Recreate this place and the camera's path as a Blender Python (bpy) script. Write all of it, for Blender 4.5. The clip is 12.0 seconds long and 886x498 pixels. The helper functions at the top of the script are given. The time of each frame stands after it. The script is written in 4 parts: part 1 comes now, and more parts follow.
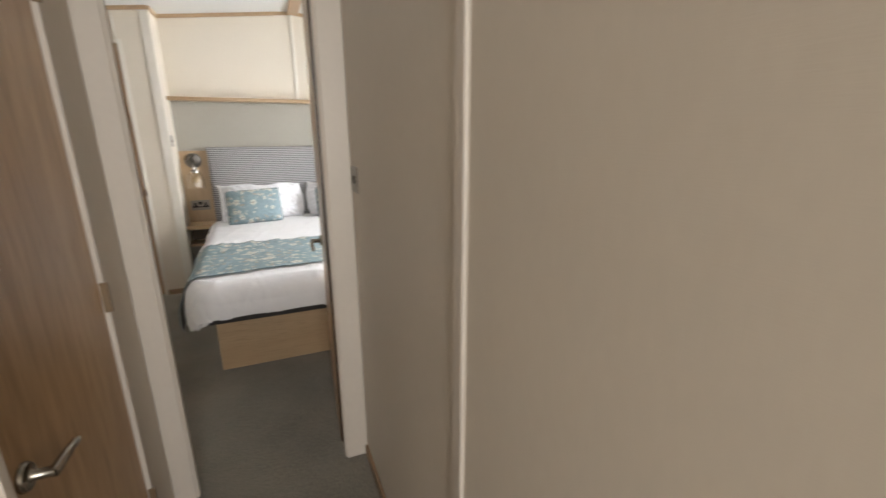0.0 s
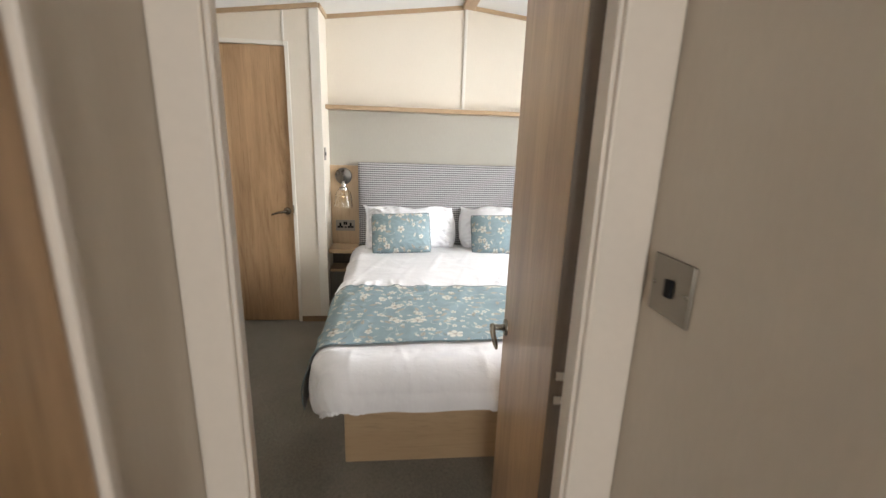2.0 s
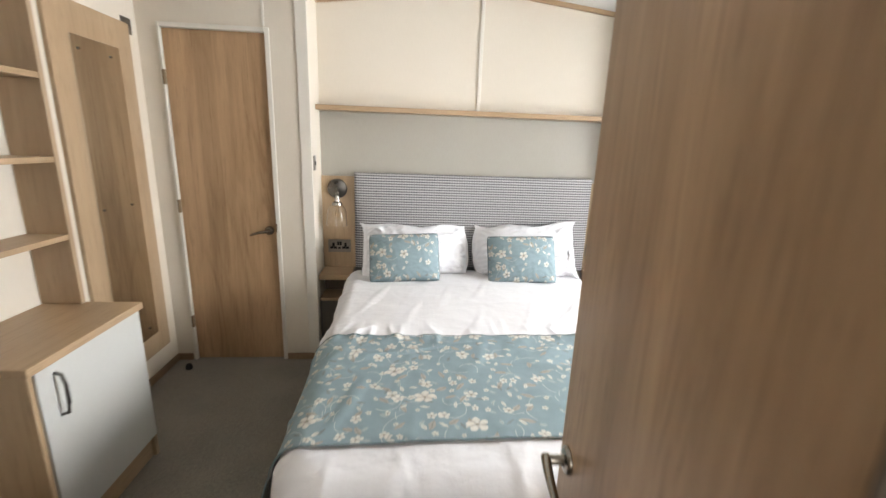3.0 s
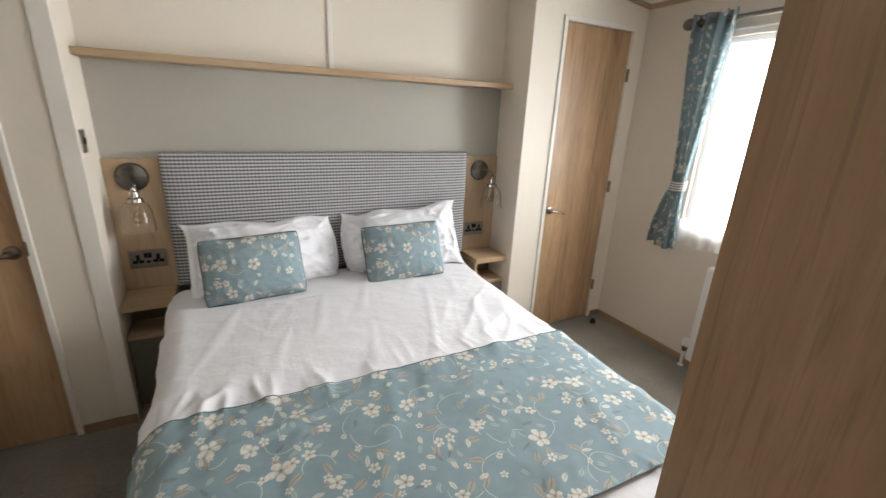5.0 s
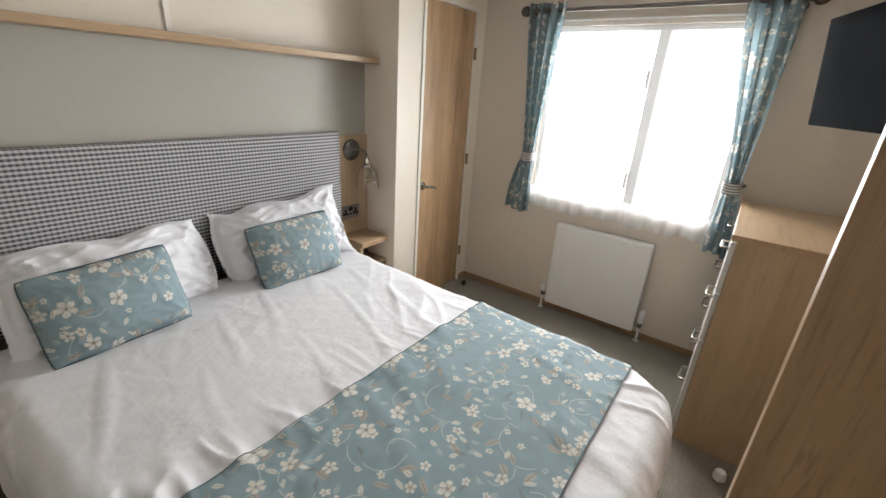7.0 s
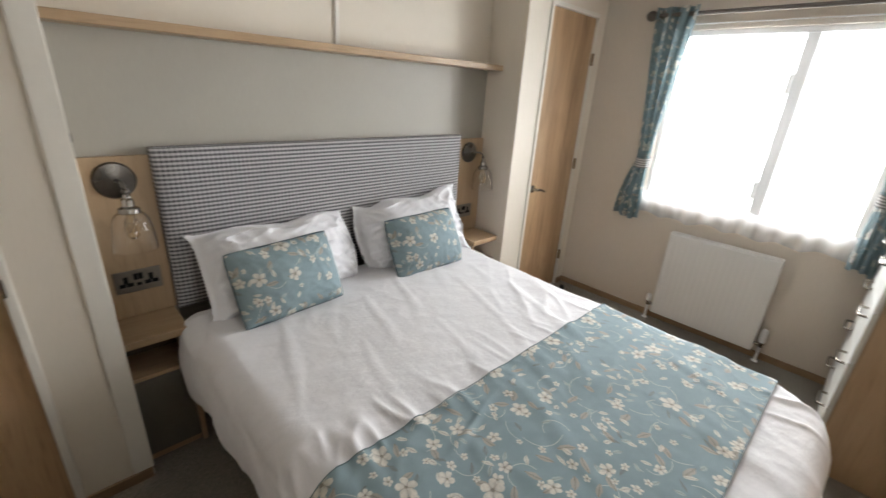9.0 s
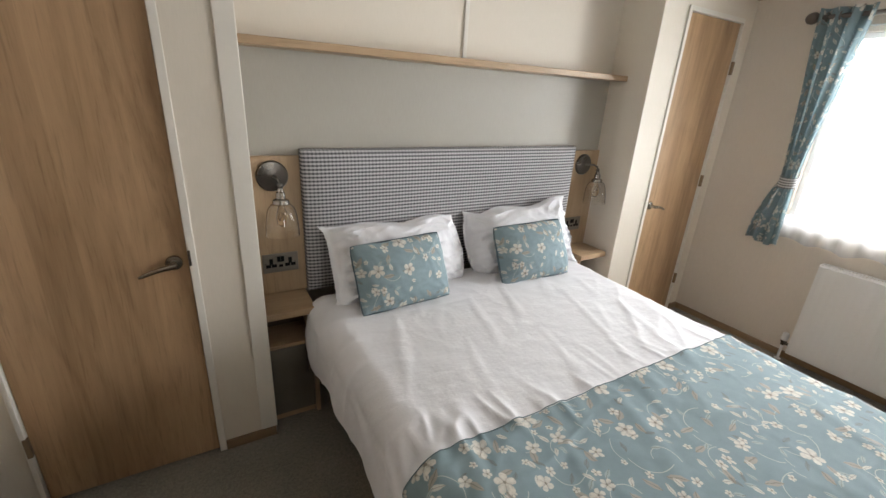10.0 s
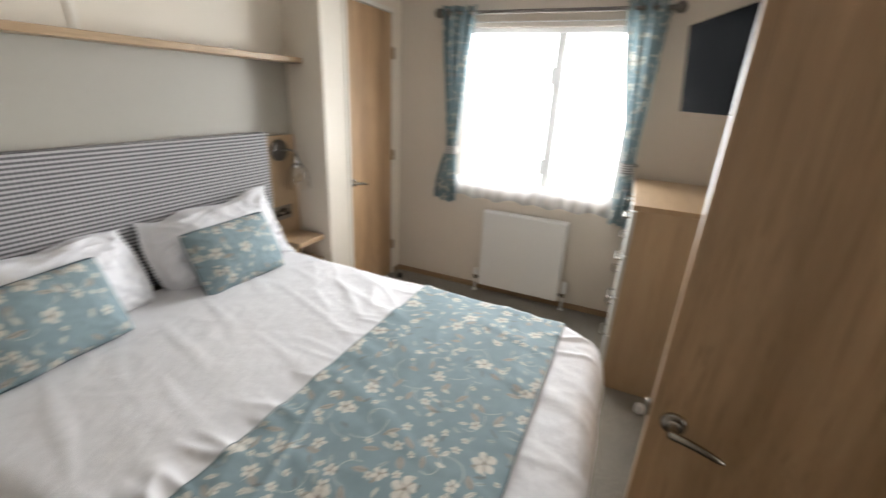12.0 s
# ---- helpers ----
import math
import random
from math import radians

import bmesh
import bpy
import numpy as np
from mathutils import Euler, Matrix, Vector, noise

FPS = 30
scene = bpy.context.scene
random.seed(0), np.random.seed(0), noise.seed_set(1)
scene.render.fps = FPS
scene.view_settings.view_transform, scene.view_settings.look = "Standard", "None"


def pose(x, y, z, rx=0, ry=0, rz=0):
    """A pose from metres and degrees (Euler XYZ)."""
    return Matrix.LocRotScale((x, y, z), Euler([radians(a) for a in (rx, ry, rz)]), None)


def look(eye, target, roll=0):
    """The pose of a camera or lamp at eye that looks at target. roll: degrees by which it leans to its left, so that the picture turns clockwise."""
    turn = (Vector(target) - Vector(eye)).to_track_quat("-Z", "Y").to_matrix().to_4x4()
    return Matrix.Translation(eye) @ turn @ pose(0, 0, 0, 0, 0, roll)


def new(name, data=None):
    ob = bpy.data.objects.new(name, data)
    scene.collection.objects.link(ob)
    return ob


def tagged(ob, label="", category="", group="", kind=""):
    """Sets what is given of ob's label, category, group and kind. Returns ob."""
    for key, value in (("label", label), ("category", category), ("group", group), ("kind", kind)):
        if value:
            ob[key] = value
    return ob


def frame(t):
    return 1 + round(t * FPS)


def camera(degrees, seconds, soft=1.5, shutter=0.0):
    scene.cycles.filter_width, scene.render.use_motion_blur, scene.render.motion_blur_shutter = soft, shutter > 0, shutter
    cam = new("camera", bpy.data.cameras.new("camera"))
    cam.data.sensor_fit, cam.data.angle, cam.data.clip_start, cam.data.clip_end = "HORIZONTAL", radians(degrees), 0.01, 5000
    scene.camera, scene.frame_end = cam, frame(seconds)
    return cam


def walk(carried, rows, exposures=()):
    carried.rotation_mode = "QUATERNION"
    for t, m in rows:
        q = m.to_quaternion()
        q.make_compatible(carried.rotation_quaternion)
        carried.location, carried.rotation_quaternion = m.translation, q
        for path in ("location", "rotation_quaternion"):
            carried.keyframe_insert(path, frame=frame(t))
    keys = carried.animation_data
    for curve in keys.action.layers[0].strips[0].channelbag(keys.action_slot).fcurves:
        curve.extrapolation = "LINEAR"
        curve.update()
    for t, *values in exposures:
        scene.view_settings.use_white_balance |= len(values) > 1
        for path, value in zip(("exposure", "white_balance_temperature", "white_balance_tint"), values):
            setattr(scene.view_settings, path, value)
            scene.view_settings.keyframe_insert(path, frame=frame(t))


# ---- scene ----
cam = camera(93.6, 12.0, soft=1.45, shutter=0.5)
PATH = [
    (0, (0.44, 0.297, 1.289), (1.183, 2.073, 0.75), -0.1),
    (0.5, (0.411, 0.482, 1.29), (0.851, 2.362, 0.765), -0.1),
    (1, (0.397, 0.682, 1.316), (0.659, 2.603, 0.823), 0.5),
    (1.5, (0.368, 0.912, 1.31), (0.562, 2.841, 0.82), 1.5),
    (2, (0.336, 1.169, 1.326), (0.524, 3.098, 0.835), 1.9),
    (2.5, (0.341, 1.4, 1.327), (0.5, 3.333, 0.841), 1.6),
    (2.7, (0.347, 1.512, 1.338), (0.485, 3.449, 0.854), 1.9),
    (4.3, (0.267, 2.085, 1.425), (0.9, 3.876, 0.858), 2.9),
    (4.5, (0.265, 2.109, 1.419), (0.98, 3.878, 0.821), 2.3),
    (5, (0.264, 2.159, 1.389), (1.141, 3.845, 0.768), 2.6),
    (5.5, (0.219, 2.232, 1.4), (1.259, 3.816, 0.758), 3.3),
    (6, (0.197, 2.314, 1.397), (1.372, 3.792, 0.739), 3.4),
    (6.5, (0.11, 2.417, 1.403), (1.483, 3.695, 0.707), 3.6),
    (6.7, (0.05, 2.444, 1.438), (1.515, 3.595, 0.711), 3.6),
    (8.3, (-0.250, 2.565, 1.430), (1.34, 3.559, 0.71), 4.1),
    (8.5, (-0.246, 2.547, 1.429), (1.26, 3.651, 0.715), 3.8),
    (9, (-0.288, 2.608, 1.424), (1.027, 3.931, 0.703), 3.6),
    (9.5, (-0.308, 2.586, 1.418), (0.784, 4.103, 0.707), 3.4),
    (10, (-0.358, 2.598, 1.411), (0.599, 4.211, 0.716), 3.4),
    (10.5, (-0.364, 2.58, 1.408), (0.58, 4.204, 0.723), 3.4),
    (11, (-0.363, 2.587, 1.421), (0.762, 4.089, 0.73), 3.4),
    (11.5, (-0.306, 2.547, 1.421), (1.109, 3.779, 0.727), 3.1),
    (12, (-0.203, 2.502, 1.426), (1.512, 3.251, 0.719), 2.9),
]
EXPOSURES = [(0.0, 0.62), (0.6, 0.76), (2.0, 0.80), (2.7, 0.74), (4.5, 0.40), (5.5, 0.02), (9.0, 0.03), (10.0, 0.16), (10.8, 0.20), (12.0, 0.10)]
walk(cam, [(t, look(eye, target, roll)) for t, eye, target, roll in PATH], EXPOSURES)

# ---- world and large lights ----
world = bpy.data.worlds.new("sky")
scene.world = world
world.use_nodes = True
sky = world.node_tree.nodes.new("ShaderNodeTexSky")
sky.sky_type, sky.sun_disc = "NISHITA", False
sky.sun_elevation, sky.sun_rotation = radians(48), radians(250)
backing = world.node_tree.nodes["Background"]
backing.inputs["Strength"].default_value = 0.12
world.node_tree.links.new(sky.outputs[0], backing.inputs["Color"])

sun = new("sun", bpy.data.lights.new("sun", "SUN"))
sun.data.energy, sun.data.angle, sun.data.color = 1.2, radians(12), (1.0, 0.95, 0.88)
sun.matrix_world = look((-6, 1, 7), (0, 3, 0))


def area_light(name, eye, target, wide, high, watts, colour):
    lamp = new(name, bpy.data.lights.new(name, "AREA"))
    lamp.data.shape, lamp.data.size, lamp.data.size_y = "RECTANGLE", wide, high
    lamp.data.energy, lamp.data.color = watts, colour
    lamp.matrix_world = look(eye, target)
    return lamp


area_light("daylight_bedroom_window", (3.25, 3.2, 1.50), (1.0, 3.1, 0.95), 2.1, 2.1, 228, (0.955, 0.98, 1.0))
# unseen fill lamp, added behind the camera to brighten the hall
area_light("unseen_hall_fill", (0.355, -1.66, 1.47), (0.355, 2, 1.35), 0.6, 1.0, 26, (0.985, 1.0, 0.98))


# ---- node helpers and materials ----
class Nodes:
    """Short spelling for shader node graphs."""

    def __init__(self, name):
        self.mat = bpy.data.materials.new(name)
        self.mat.use_nodes = True
        self.tree = self.mat.node_tree
        self.shader = self.tree.nodes["Principled BSDF"]
        self.out = self.tree.nodes["Material Output"]

    def put(self, kind, **inputs):
        node = self.tree.nodes.new(kind)
        for key, value in inputs.items():
            self.join(value, node.inputs[key.replace("_", " ")])
        return node

    def join(self, value, socket):
        if isinstance(value, bpy.types.NodeSocket):
            self.tree.links.new(value, socket)
        else:
            socket.default_value = value

    def maths(self, op, a, b=0.0, c=0.0, clamp=False):
        node = self.tree.nodes.new("ShaderNodeMath")
        node.operation, node.use_clamp = op, clamp
        for socket, value in zip(node.inputs, (a, b, c)):
            self.join(value, socket)
        return node.outputs[0]

    def vec(self, op, a, b=(0, 0, 0)):
        node = self.tree.nodes.new("ShaderNodeVectorMath")
        node.operation = op
        self.join(a, node.inputs[0])
        self.join(b, node.inputs[1])
        return node.outputs["Value" if op in ("LENGTH", "DOT_PRODUCT", "DISTANCE") else "Vector"]

    def mix(self, fac, a, b):
        node = self.tree.nodes.new("ShaderNodeMix")
        node.data_type = "RGBA"
        self.join(fac, node.inputs[0])
        self.join((*a, 1) if isinstance(a, tuple) else a, node.inputs[6])
        self.join((*b, 1) if isinstance(b, tuple) else b, node.inputs[7])
        return node.outputs[2]

    def coords(self, which="Object"):
        return self.tree.nodes.new("ShaderNodeTexCoord").outputs[which]

    def noise(self, vector, scale, detail=3.0, rough=0.55):
        node = self.put("ShaderNodeTexNoise", Vector=vector, Scale=scale, Detail=detail, Roughness=rough)
        return node.outputs["Fac"]

    def ramp(self, fac, lo, hi):
        node = self.put("ShaderNodeMapRange", Value=fac)
        node.inputs["From Min"].default_value, node.inputs["From Max"].default_value = lo, hi
        return node.outputs["Result"]

    def bump(self, height, strength, distance=0.002, after=None):
        node = self.put("ShaderNodeBump", Height=height, Strength=strength, Distance=distance)
        if after is not None:
            self.join(after, node.inputs["Normal"])
        return node.outputs["Normal"]

    def surface(self, colour, rough, metal=0.0, normal=None, specular=None):
        self.join((*colour, 1) if isinstance(colour, tuple) else colour, self.shader.inputs["Base Color"])
        self.join(rough, self.shader.inputs["Roughness"])
        self.join(metal, self.shader.inputs["Metallic"])
        if normal is not None:
            self.join(normal, self.shader.inputs["Normal"])
        if specular is not None:
            self.join(specular, self.shader.inputs["Specular IOR Level"])
        return self.mat


def painted_board(name, colour, contrast=0.05, rough=0.55):
    """Vinyl-faced wall board with a fine upright linen grain."""
    n = Nodes(name)
    p = n.coords()
    grain = n.noise(n.vec("MULTIPLY", p, (420, 420, 26)), 1.0, 2)
    weft = n.noise(n.vec("MULTIPLY", p, (60, 60, 700)), 1.0, 1)
    broad = n.noise(p, 1.7, 2)
    dark = tuple(c * (1 - contrast * 2.2) for c in colour)
    col = n.mix(n.ramp(n.maths("ADD", n.maths("MULTIPLY", grain, 0.6), n.maths("MULTIPLY", broad, 0.4)), 0.3, 0.7), dark, colour)
    return n.surface(col, rough, normal=n.bump(n.maths("ADD", grain, weft), 0.12, 0.001))


def wood(name, light, dark, axis=2, rough=0.42, bands=1.0):
    """Light oak foil: long grain along one axis, broad boards of tone, fine pores and a few knots."""
    n = Nodes(name)
    p = n.coords()
    along = [1.0, 1.0, 1.0]
    along[axis] = 0.045
    info = n.tree.nodes.new("ShaderNodeObjectInfo")
    shift = n.vec("ADD", p, (7.3, 3.1, 9.7))
    drift = n.put("ShaderNodeCombineXYZ", X=n.maths("MULTIPLY", info.outputs["Random"], 13.0), Y=n.maths("MULTIPLY", info.outputs["Random"], 29.0), Z=0.0).outputs[0]
    shift = n.vec("ADD", shift, drift)
    warp = n.noise(n.vec("MULTIPLY", shift, tuple(3 * a + 0.3 for a in along)), 1.0, 2)
    bent = n.vec("ADD", n.vec("MULTIPLY", shift, tuple(along)), n.vec("MULTIPLY", n.put("ShaderNodeCombineXYZ", X=warp, Y=warp, Z=warp).outputs[0], (0.14, 0.14, 0.14)))
    streak = n.noise(bent, 34.0, 4, 0.6)
    pores = n.noise(n.vec("MULTIPLY", shift, tuple(along)), 330.0, 2)
    broad = n.noise(n.vec("MULTIPLY", shift, tuple(1.0 if a == 1.0 else 0.12 for a in along)), 7.0, 1)
    swirl = n.noise(n.vec("MULTIPLY", shift, tuple(1.0 if a == 1.0 else 0.16 for a in along)), 5.0, 2, 0.45)
    ring = n.maths("MULTIPLY", n.maths("ADD", n.maths("SINE", n.maths("MULTIPLY", swirl, 58.0)), 1.0), 0.5)
    cell = n.put("ShaderNodeSeparateXYZ", Vector=shift)
    across = n.maths("ADD", *[cell.outputs[k] for k in range(3) if k != axis])
    stave = n.put("ShaderNodeTexWhiteNoise")
    stave.noise_dimensions = "1D"
    n.join(n.maths("FLOOR", n.maths("ADD", n.maths("MULTIPLY", across, 9.5), n.maths("MULTIPLY", warp, 0.06))), stave.inputs["W"])
    tone = n.maths("ADD", n.maths("MULTIPLY", n.ramp(streak, 0.3, 0.7), 0.36), n.maths("MULTIPLY", n.ramp(broad, 0.35, 0.65), 0.28 * bands))
    tone = n.maths("ADD", tone, n.maths("ADD", n.maths("MULTIPLY", n.maths("MULTIPLY", n.maths("POWER", ring, 1.8), n.ramp(broad, 0.3, 0.6)), 0.22 * bands), n.maths("MULTIPLY", stave.outputs["Value"], 0.36 * bands)))
    fleck = n.noise(n.vec("MULTIPLY", bent, tuple(1.0 if a == 1.0 else 4.0 for a in along)), 15.0, 5, 0.68)
    tone = n.maths("ADD", tone, n.maths("MULTIPLY", n.ramp(fleck, 0.50, 0.72), 0.30 * bands))
    spots = n.put("ShaderNodeTexVoronoi", Vector=n.vec("MULTIPLY", shift, tuple(5.5 if a == 1.0 else 2.2 for a in along)), Scale=1.0)
    knot = n.maths("SUBTRACT", 1.0, n.ramp(spots.outputs["Distance"], 0.03, 0.13))
    tone = n.maths("ADD", tone, n.maths("MULTIPLY", knot, 0.2 * bands))
    col = n.mix(n.maths("MULTIPLY", tone, 0.9, clamp=True), light, dark)
    line = n.noise(bent, 115.0, 3, 0.62)
    col = n.mix(n.maths("MULTIPLY", n.ramp(line, 0.55, 0.68), 0.42, clamp=True), col, tuple(c * 0.72 for c in dark))
    col = n.mix(n.maths("MULTIPLY", n.ramp(pores, 0.56, 0.74), 0.22, clamp=True), col, tuple(c * 0.55 for c in dark))
    return n.surface(col, rough, normal=n.bump(n.maths("ADD", streak, pores), 0.12, 0.0008))


def plain(name, colour, rough, metal=0.0, speckle=0.04, scale=60.0, relief=0.05):
    n = Nodes(name)
    p = n.coords()
    spots = n.noise(p, scale, 3)
    smear = n.noise(p, scale * 0.07, 2)
    tone = n.maths("ADD", n.maths("MULTIPLY", spots, 0.5), n.maths("MULTIPLY", smear, 0.5))
    col = n.mix(n.ramp(tone, 0.3, 0.7), tuple(c * (1 - speckle) for c in colour), tuple(min(1, c * (1 + speckle)) for c in colour))
    r = n.maths("ADD", n.maths("MULTIPLY", smear, 0.12), rough - 0.06)
    return n.surface(col, r, metal, n.bump(spots, relief, 0.0006))


def cotton(name, colour):
    n = Nodes(name)
    p = n.coords()
    weave = n.noise(p, 900.0, 1)
    stripe = n.noise(n.vec("MULTIPLY", p, (9, 9, 9)), 1.0, 4, 0.6)
    crease = n.noise(n.vec("ADD", n.vec("MULTIPLY", p, (6, 16, 6)), (3, 1, 4)), 1.0, 3)
    rumple = n.noise(n.vec("MULTIPLY", p, (15, 24, 15)), 1.0, 5, 0.62)
    ridge = n.maths("ABSOLUTE", n.maths("SUBTRACT", n.noise(n.vec("MULTIPLY", p, (5, 9, 5)), 1.0, 3, 0.6), 0.5))
    satin = n.maths("SINE", n.maths("MULTIPLY", n.put("ShaderNodeSeparateXYZ", Vector=p).outputs[0], 330.0))
    normal = n.bump(crease, 0.2, 0.008, n.bump(rumple, 0.5, 0.006, n.bump(ridge, 0.3, 0.012, n.bump(satin, 0.05, 0.0006, n.bump(weave, 0.12, 0.0006)))))
    col = n.mix(n.ramp(stripe, 0.35, 0.65), tuple(c * 0.97 for c in colour), colour)
    m = n.surface(col, 0.85, normal=normal)
    n.shader.inputs["Sheen Weight"].default_value = 0.15
    return m


def carpet_material():
    n = Nodes("carpet_pile")
    p = n.coords()
    tuft = n.noise(p, 260.0, 3, 0.75)
    mottle = n.noise(p, 85.0, 4, 0.7)
    tread = n.noise(p, 3.2, 3)
    tone = n.maths("ADD", n.maths("MULTIPLY", tuft, 0.42), n.maths("ADD", n.maths("MULTIPLY", mottle, 0.38), n.maths("MULTIPLY", tread, 0.20)))
    col = n.mix(n.ramp(tone, 0.38, 0.62), (0.078, 0.066, 0.049), (0.262, 0.226, 0.176))
    m = n.surface(col, 0.95, normal=n.bump(n.maths("ADD", tuft, mottle), 0.7, 0.006))
    n.shader.inputs["Sheen Weight"].default_value = 0.3
    return m


def check_material(name, pitch, light, dark):
    """Small woven check: dark weft over lighter warp."""
    n = Nodes(name)
    uv = n.vec("MULTIPLY", n.coords("UV"), (1 / pitch, 1 / pitch, 0))
    sep = n.put("ShaderNodeSeparateXYZ", Vector=uv)
    along = n.maths("LESS_THAN", n.maths("FRACT", sep.outputs[0]), 0.45)
    across = n.maths("LESS_THAN", n.maths("FRACT", sep.outputs[1]), 0.52)
    both = n.maths("ADD", n.maths("MULTIPLY", along, 0.25), n.maths("MULTIPLY", across, 0.70))
    thread = n.noise(n.vec("MULTIPLY", n.coords("UV"), (1500, 1500, 0)), 1.0, 1)
    slub = n.noise(n.vec("MULTIPLY", n.coords("UV"), (25, 260, 0)), 1.0, 2)
    fac = n.maths("ADD", both, n.maths("MULTIPLY", n.maths("SUBTRACT", slub, 0.5), 0.25), clamp=True)
    col = n.mix(fac, light, dark)
    return n.surface(col, 0.9, normal=n.bump(n.maths("ADD", thread, n.maths("MULTIPLY", both, 0.6)), 0.3, 0.0012))


def floral_material(name, base, thin=0.0):
    """Blue cloth printed with cream blossoms, beige leaves and thin winding stems."""
    n = Nodes(name)
    uv = n.coords("UV")
    wob = n.put("ShaderNodeTexNoise", Vector=uv, Scale=9.0, Detail=1.0).outputs["Color"]
    v = n.vec("ADD", uv, n.vec("MULTIPLY", n.vec("SUBTRACT", wob, (0.5, 0.5, 0.5)), (0.028, 0.028, 0)))
    smooth_v = v
    fray = n.put("ShaderNodeTexNoise", Vector=uv, Scale=75.0, Detail=2.0).outputs["Color"]
    v = n.vec("ADD", v, n.vec("MULTIPLY", n.vec("SUBTRACT", fray, (0.5, 0.5, 0.5)), (0.007, 0.007, 0)))

    def scatter(cell, shift, weave_at=None):
        scaled = n.vec("ADD", n.vec("MULTIPLY", weave_at or v, (1 / cell, 1 / cell, 0)), shift)
        node = n.put("ShaderNodeTexVoronoi", Vector=scaled, Scale=1.0, Randomness=0.75)
        node.voronoi_dimensions = "2D"
        local = n.vec("MULTIPLY", n.vec("SUBTRACT", scaled, node.outputs["Position"]), (cell, cell, 0))
        colour = n.put("ShaderNodeSeparateColor", Color=node.outputs["Color"])
        xy = n.put("ShaderNodeSeparateXYZ", Vector=local)
        return xy.outputs[0], xy.outputs[1], n.vec("LENGTH", local), colour.outputs

    def blossom(cell, shift, size, chance):
        x, y, r, rnd = scatter(cell, shift)
        angle = n.maths("ADD", n.maths("ARCTAN2", y, x), n.maths("MULTIPLY", rnd[0], 6.283))
        lobe = n.maths("ABSOLUTE", n.maths("COSINE", n.maths("MULTIPLY", angle, 2.5)))
        edge = n.maths("MULTIPLY", n.maths("ADD", 0.30, n.maths("MULTIPLY", n.maths("POWER", lobe, 0.42), 0.70)), n.maths("MULTIPLY", n.maths("ADD", 0.72, n.maths("MULTIPLY", rnd[2], 0.4)), size))
        inside = n.maths("MULTIPLY", n.maths("LESS_THAN", r, edge), n.maths("LESS_THAN", rnd[1], chance))
        heart = n.maths("LESS_THAN", r, size * 0.15)
        near = n.maths("SUBTRACT", 1.0, n.ramp(r, size * 0.12, size * 0.62))
        ray = n.maths("ABSOLUTE", n.maths("SINE", n.maths("MULTIPLY", angle, 7.5)))
        vein = n.maths("ADD", n.maths("MULTIPLY", n.maths("SUBTRACT", 1.0, n.maths("POWER", lobe, 0.33)), 1.6), n.maths("MULTIPLY", n.maths("MULTIPLY", near, near), n.maths("ADD", 0.35, n.maths("MULTIPLY", ray, 0.5))), clamp=True)
        return inside, heart, vein

    def leaf(cell, shift, long, wide, chance):
        x, y, r, rnd = scatter(cell, shift)
        a = n.maths("MULTIPLY", rnd[0], 6.283)
        c, s = n.maths("COSINE", a), n.maths("SINE", a)
        u = n.maths("ADD", n.maths("MULTIPLY", x, c), n.maths("MULTIPLY", y, s))
        w = n.maths("SUBTRACT", n.maths("MULTIPLY", y, c), n.maths("MULTIPLY", x, s))
        span = n.maths("DIVIDE", u, long)
        half = n.maths("MULTIPLY", n.maths("SUBTRACT", 1.0, n.maths("MULTIPLY", span, span)), wide)
        inside = n.maths("MULTIPLY", n.maths("LESS_THAN", n.maths("ABSOLUTE", w), half), n.maths("LESS_THAN", rnd[1], chance))
        rib = n.maths("LESS_THAN", n.maths("ABSOLUTE", w), wide * 0.12)
        return inside, rib

    brush = n.noise(n.vec("MULTIPLY", uv, (130, 130, 0)), 1.0, 2)
    weave = n.noise(n.vec("MULTIPLY", uv, (1100, 1100, 0)), 1.0, 1)
    wash = n.noise(uv, 26.0, 3)
    col = n.mix(n.ramp(n.maths("ADD", n.maths("MULTIPLY", wash, 0.6), n.maths("MULTIPLY", weave, 0.4)), 0.3, 0.7), tuple(c * 0.9 for c in base), tuple(c * 1.08 for c in base))
    stem = 0.0
    for cell, shift, radius in ((0.17, (4.4, 8.1, 0), 0.050), (0.21, (8.8, 2.9, 0), 0.075)):
        x, y, r, rnd = scatter(cell, shift, smooth_v)
        angle = n.maths("ADD", n.maths("ARCTAN2", y, x), n.maths("MULTIPLY", rnd[0], 6.283))
        swing = n.maths("MULTIPLY", n.maths("ADD", 0.75, n.maths("MULTIPLY", n.maths("SINE", n.maths("MULTIPLY", angle, 0.5)), 0.35)), radius)
        arc = n.maths("LESS_THAN", n.maths("ABSOLUTE", n.maths("SUBTRACT", r, swing)), 0.00115)
        stem = n.maths("MAXIMUM", stem, n.maths("MULTIPLY", arc, n.maths("GREATER_THAN", n.maths("COSINE", angle), 0.05)))
    cream, beige, brown = (0.66, 0.62, 0.55), (0.37, 0.33, 0.275), (0.15, 0.125, 0.10)
    col = n.mix(n.maths("MULTIPLY", stem, 0.75), col, (0.50, 0.53, 0.50))
    for cell, shift, long, wide, chance, tint, deep in ((0.065, (3.1, 7.7, 0), 0.023, 0.0090, 0.48, beige, 0.8), (0.05, (7.7, 4.4, 0), 0.016, 0.0060, 0.32, cream, 0.75), (0.062, (5.1, 2.7, 0), 0.017, 0.006, 0.22, brown, 0.35), (0.055, (9.4, 1.2, 0), 0.016, 0.006, 0.35, (0.40, 0.45, 0.44), 0.6)):
        inside, rib = leaf(cell, shift, long, wide, chance)
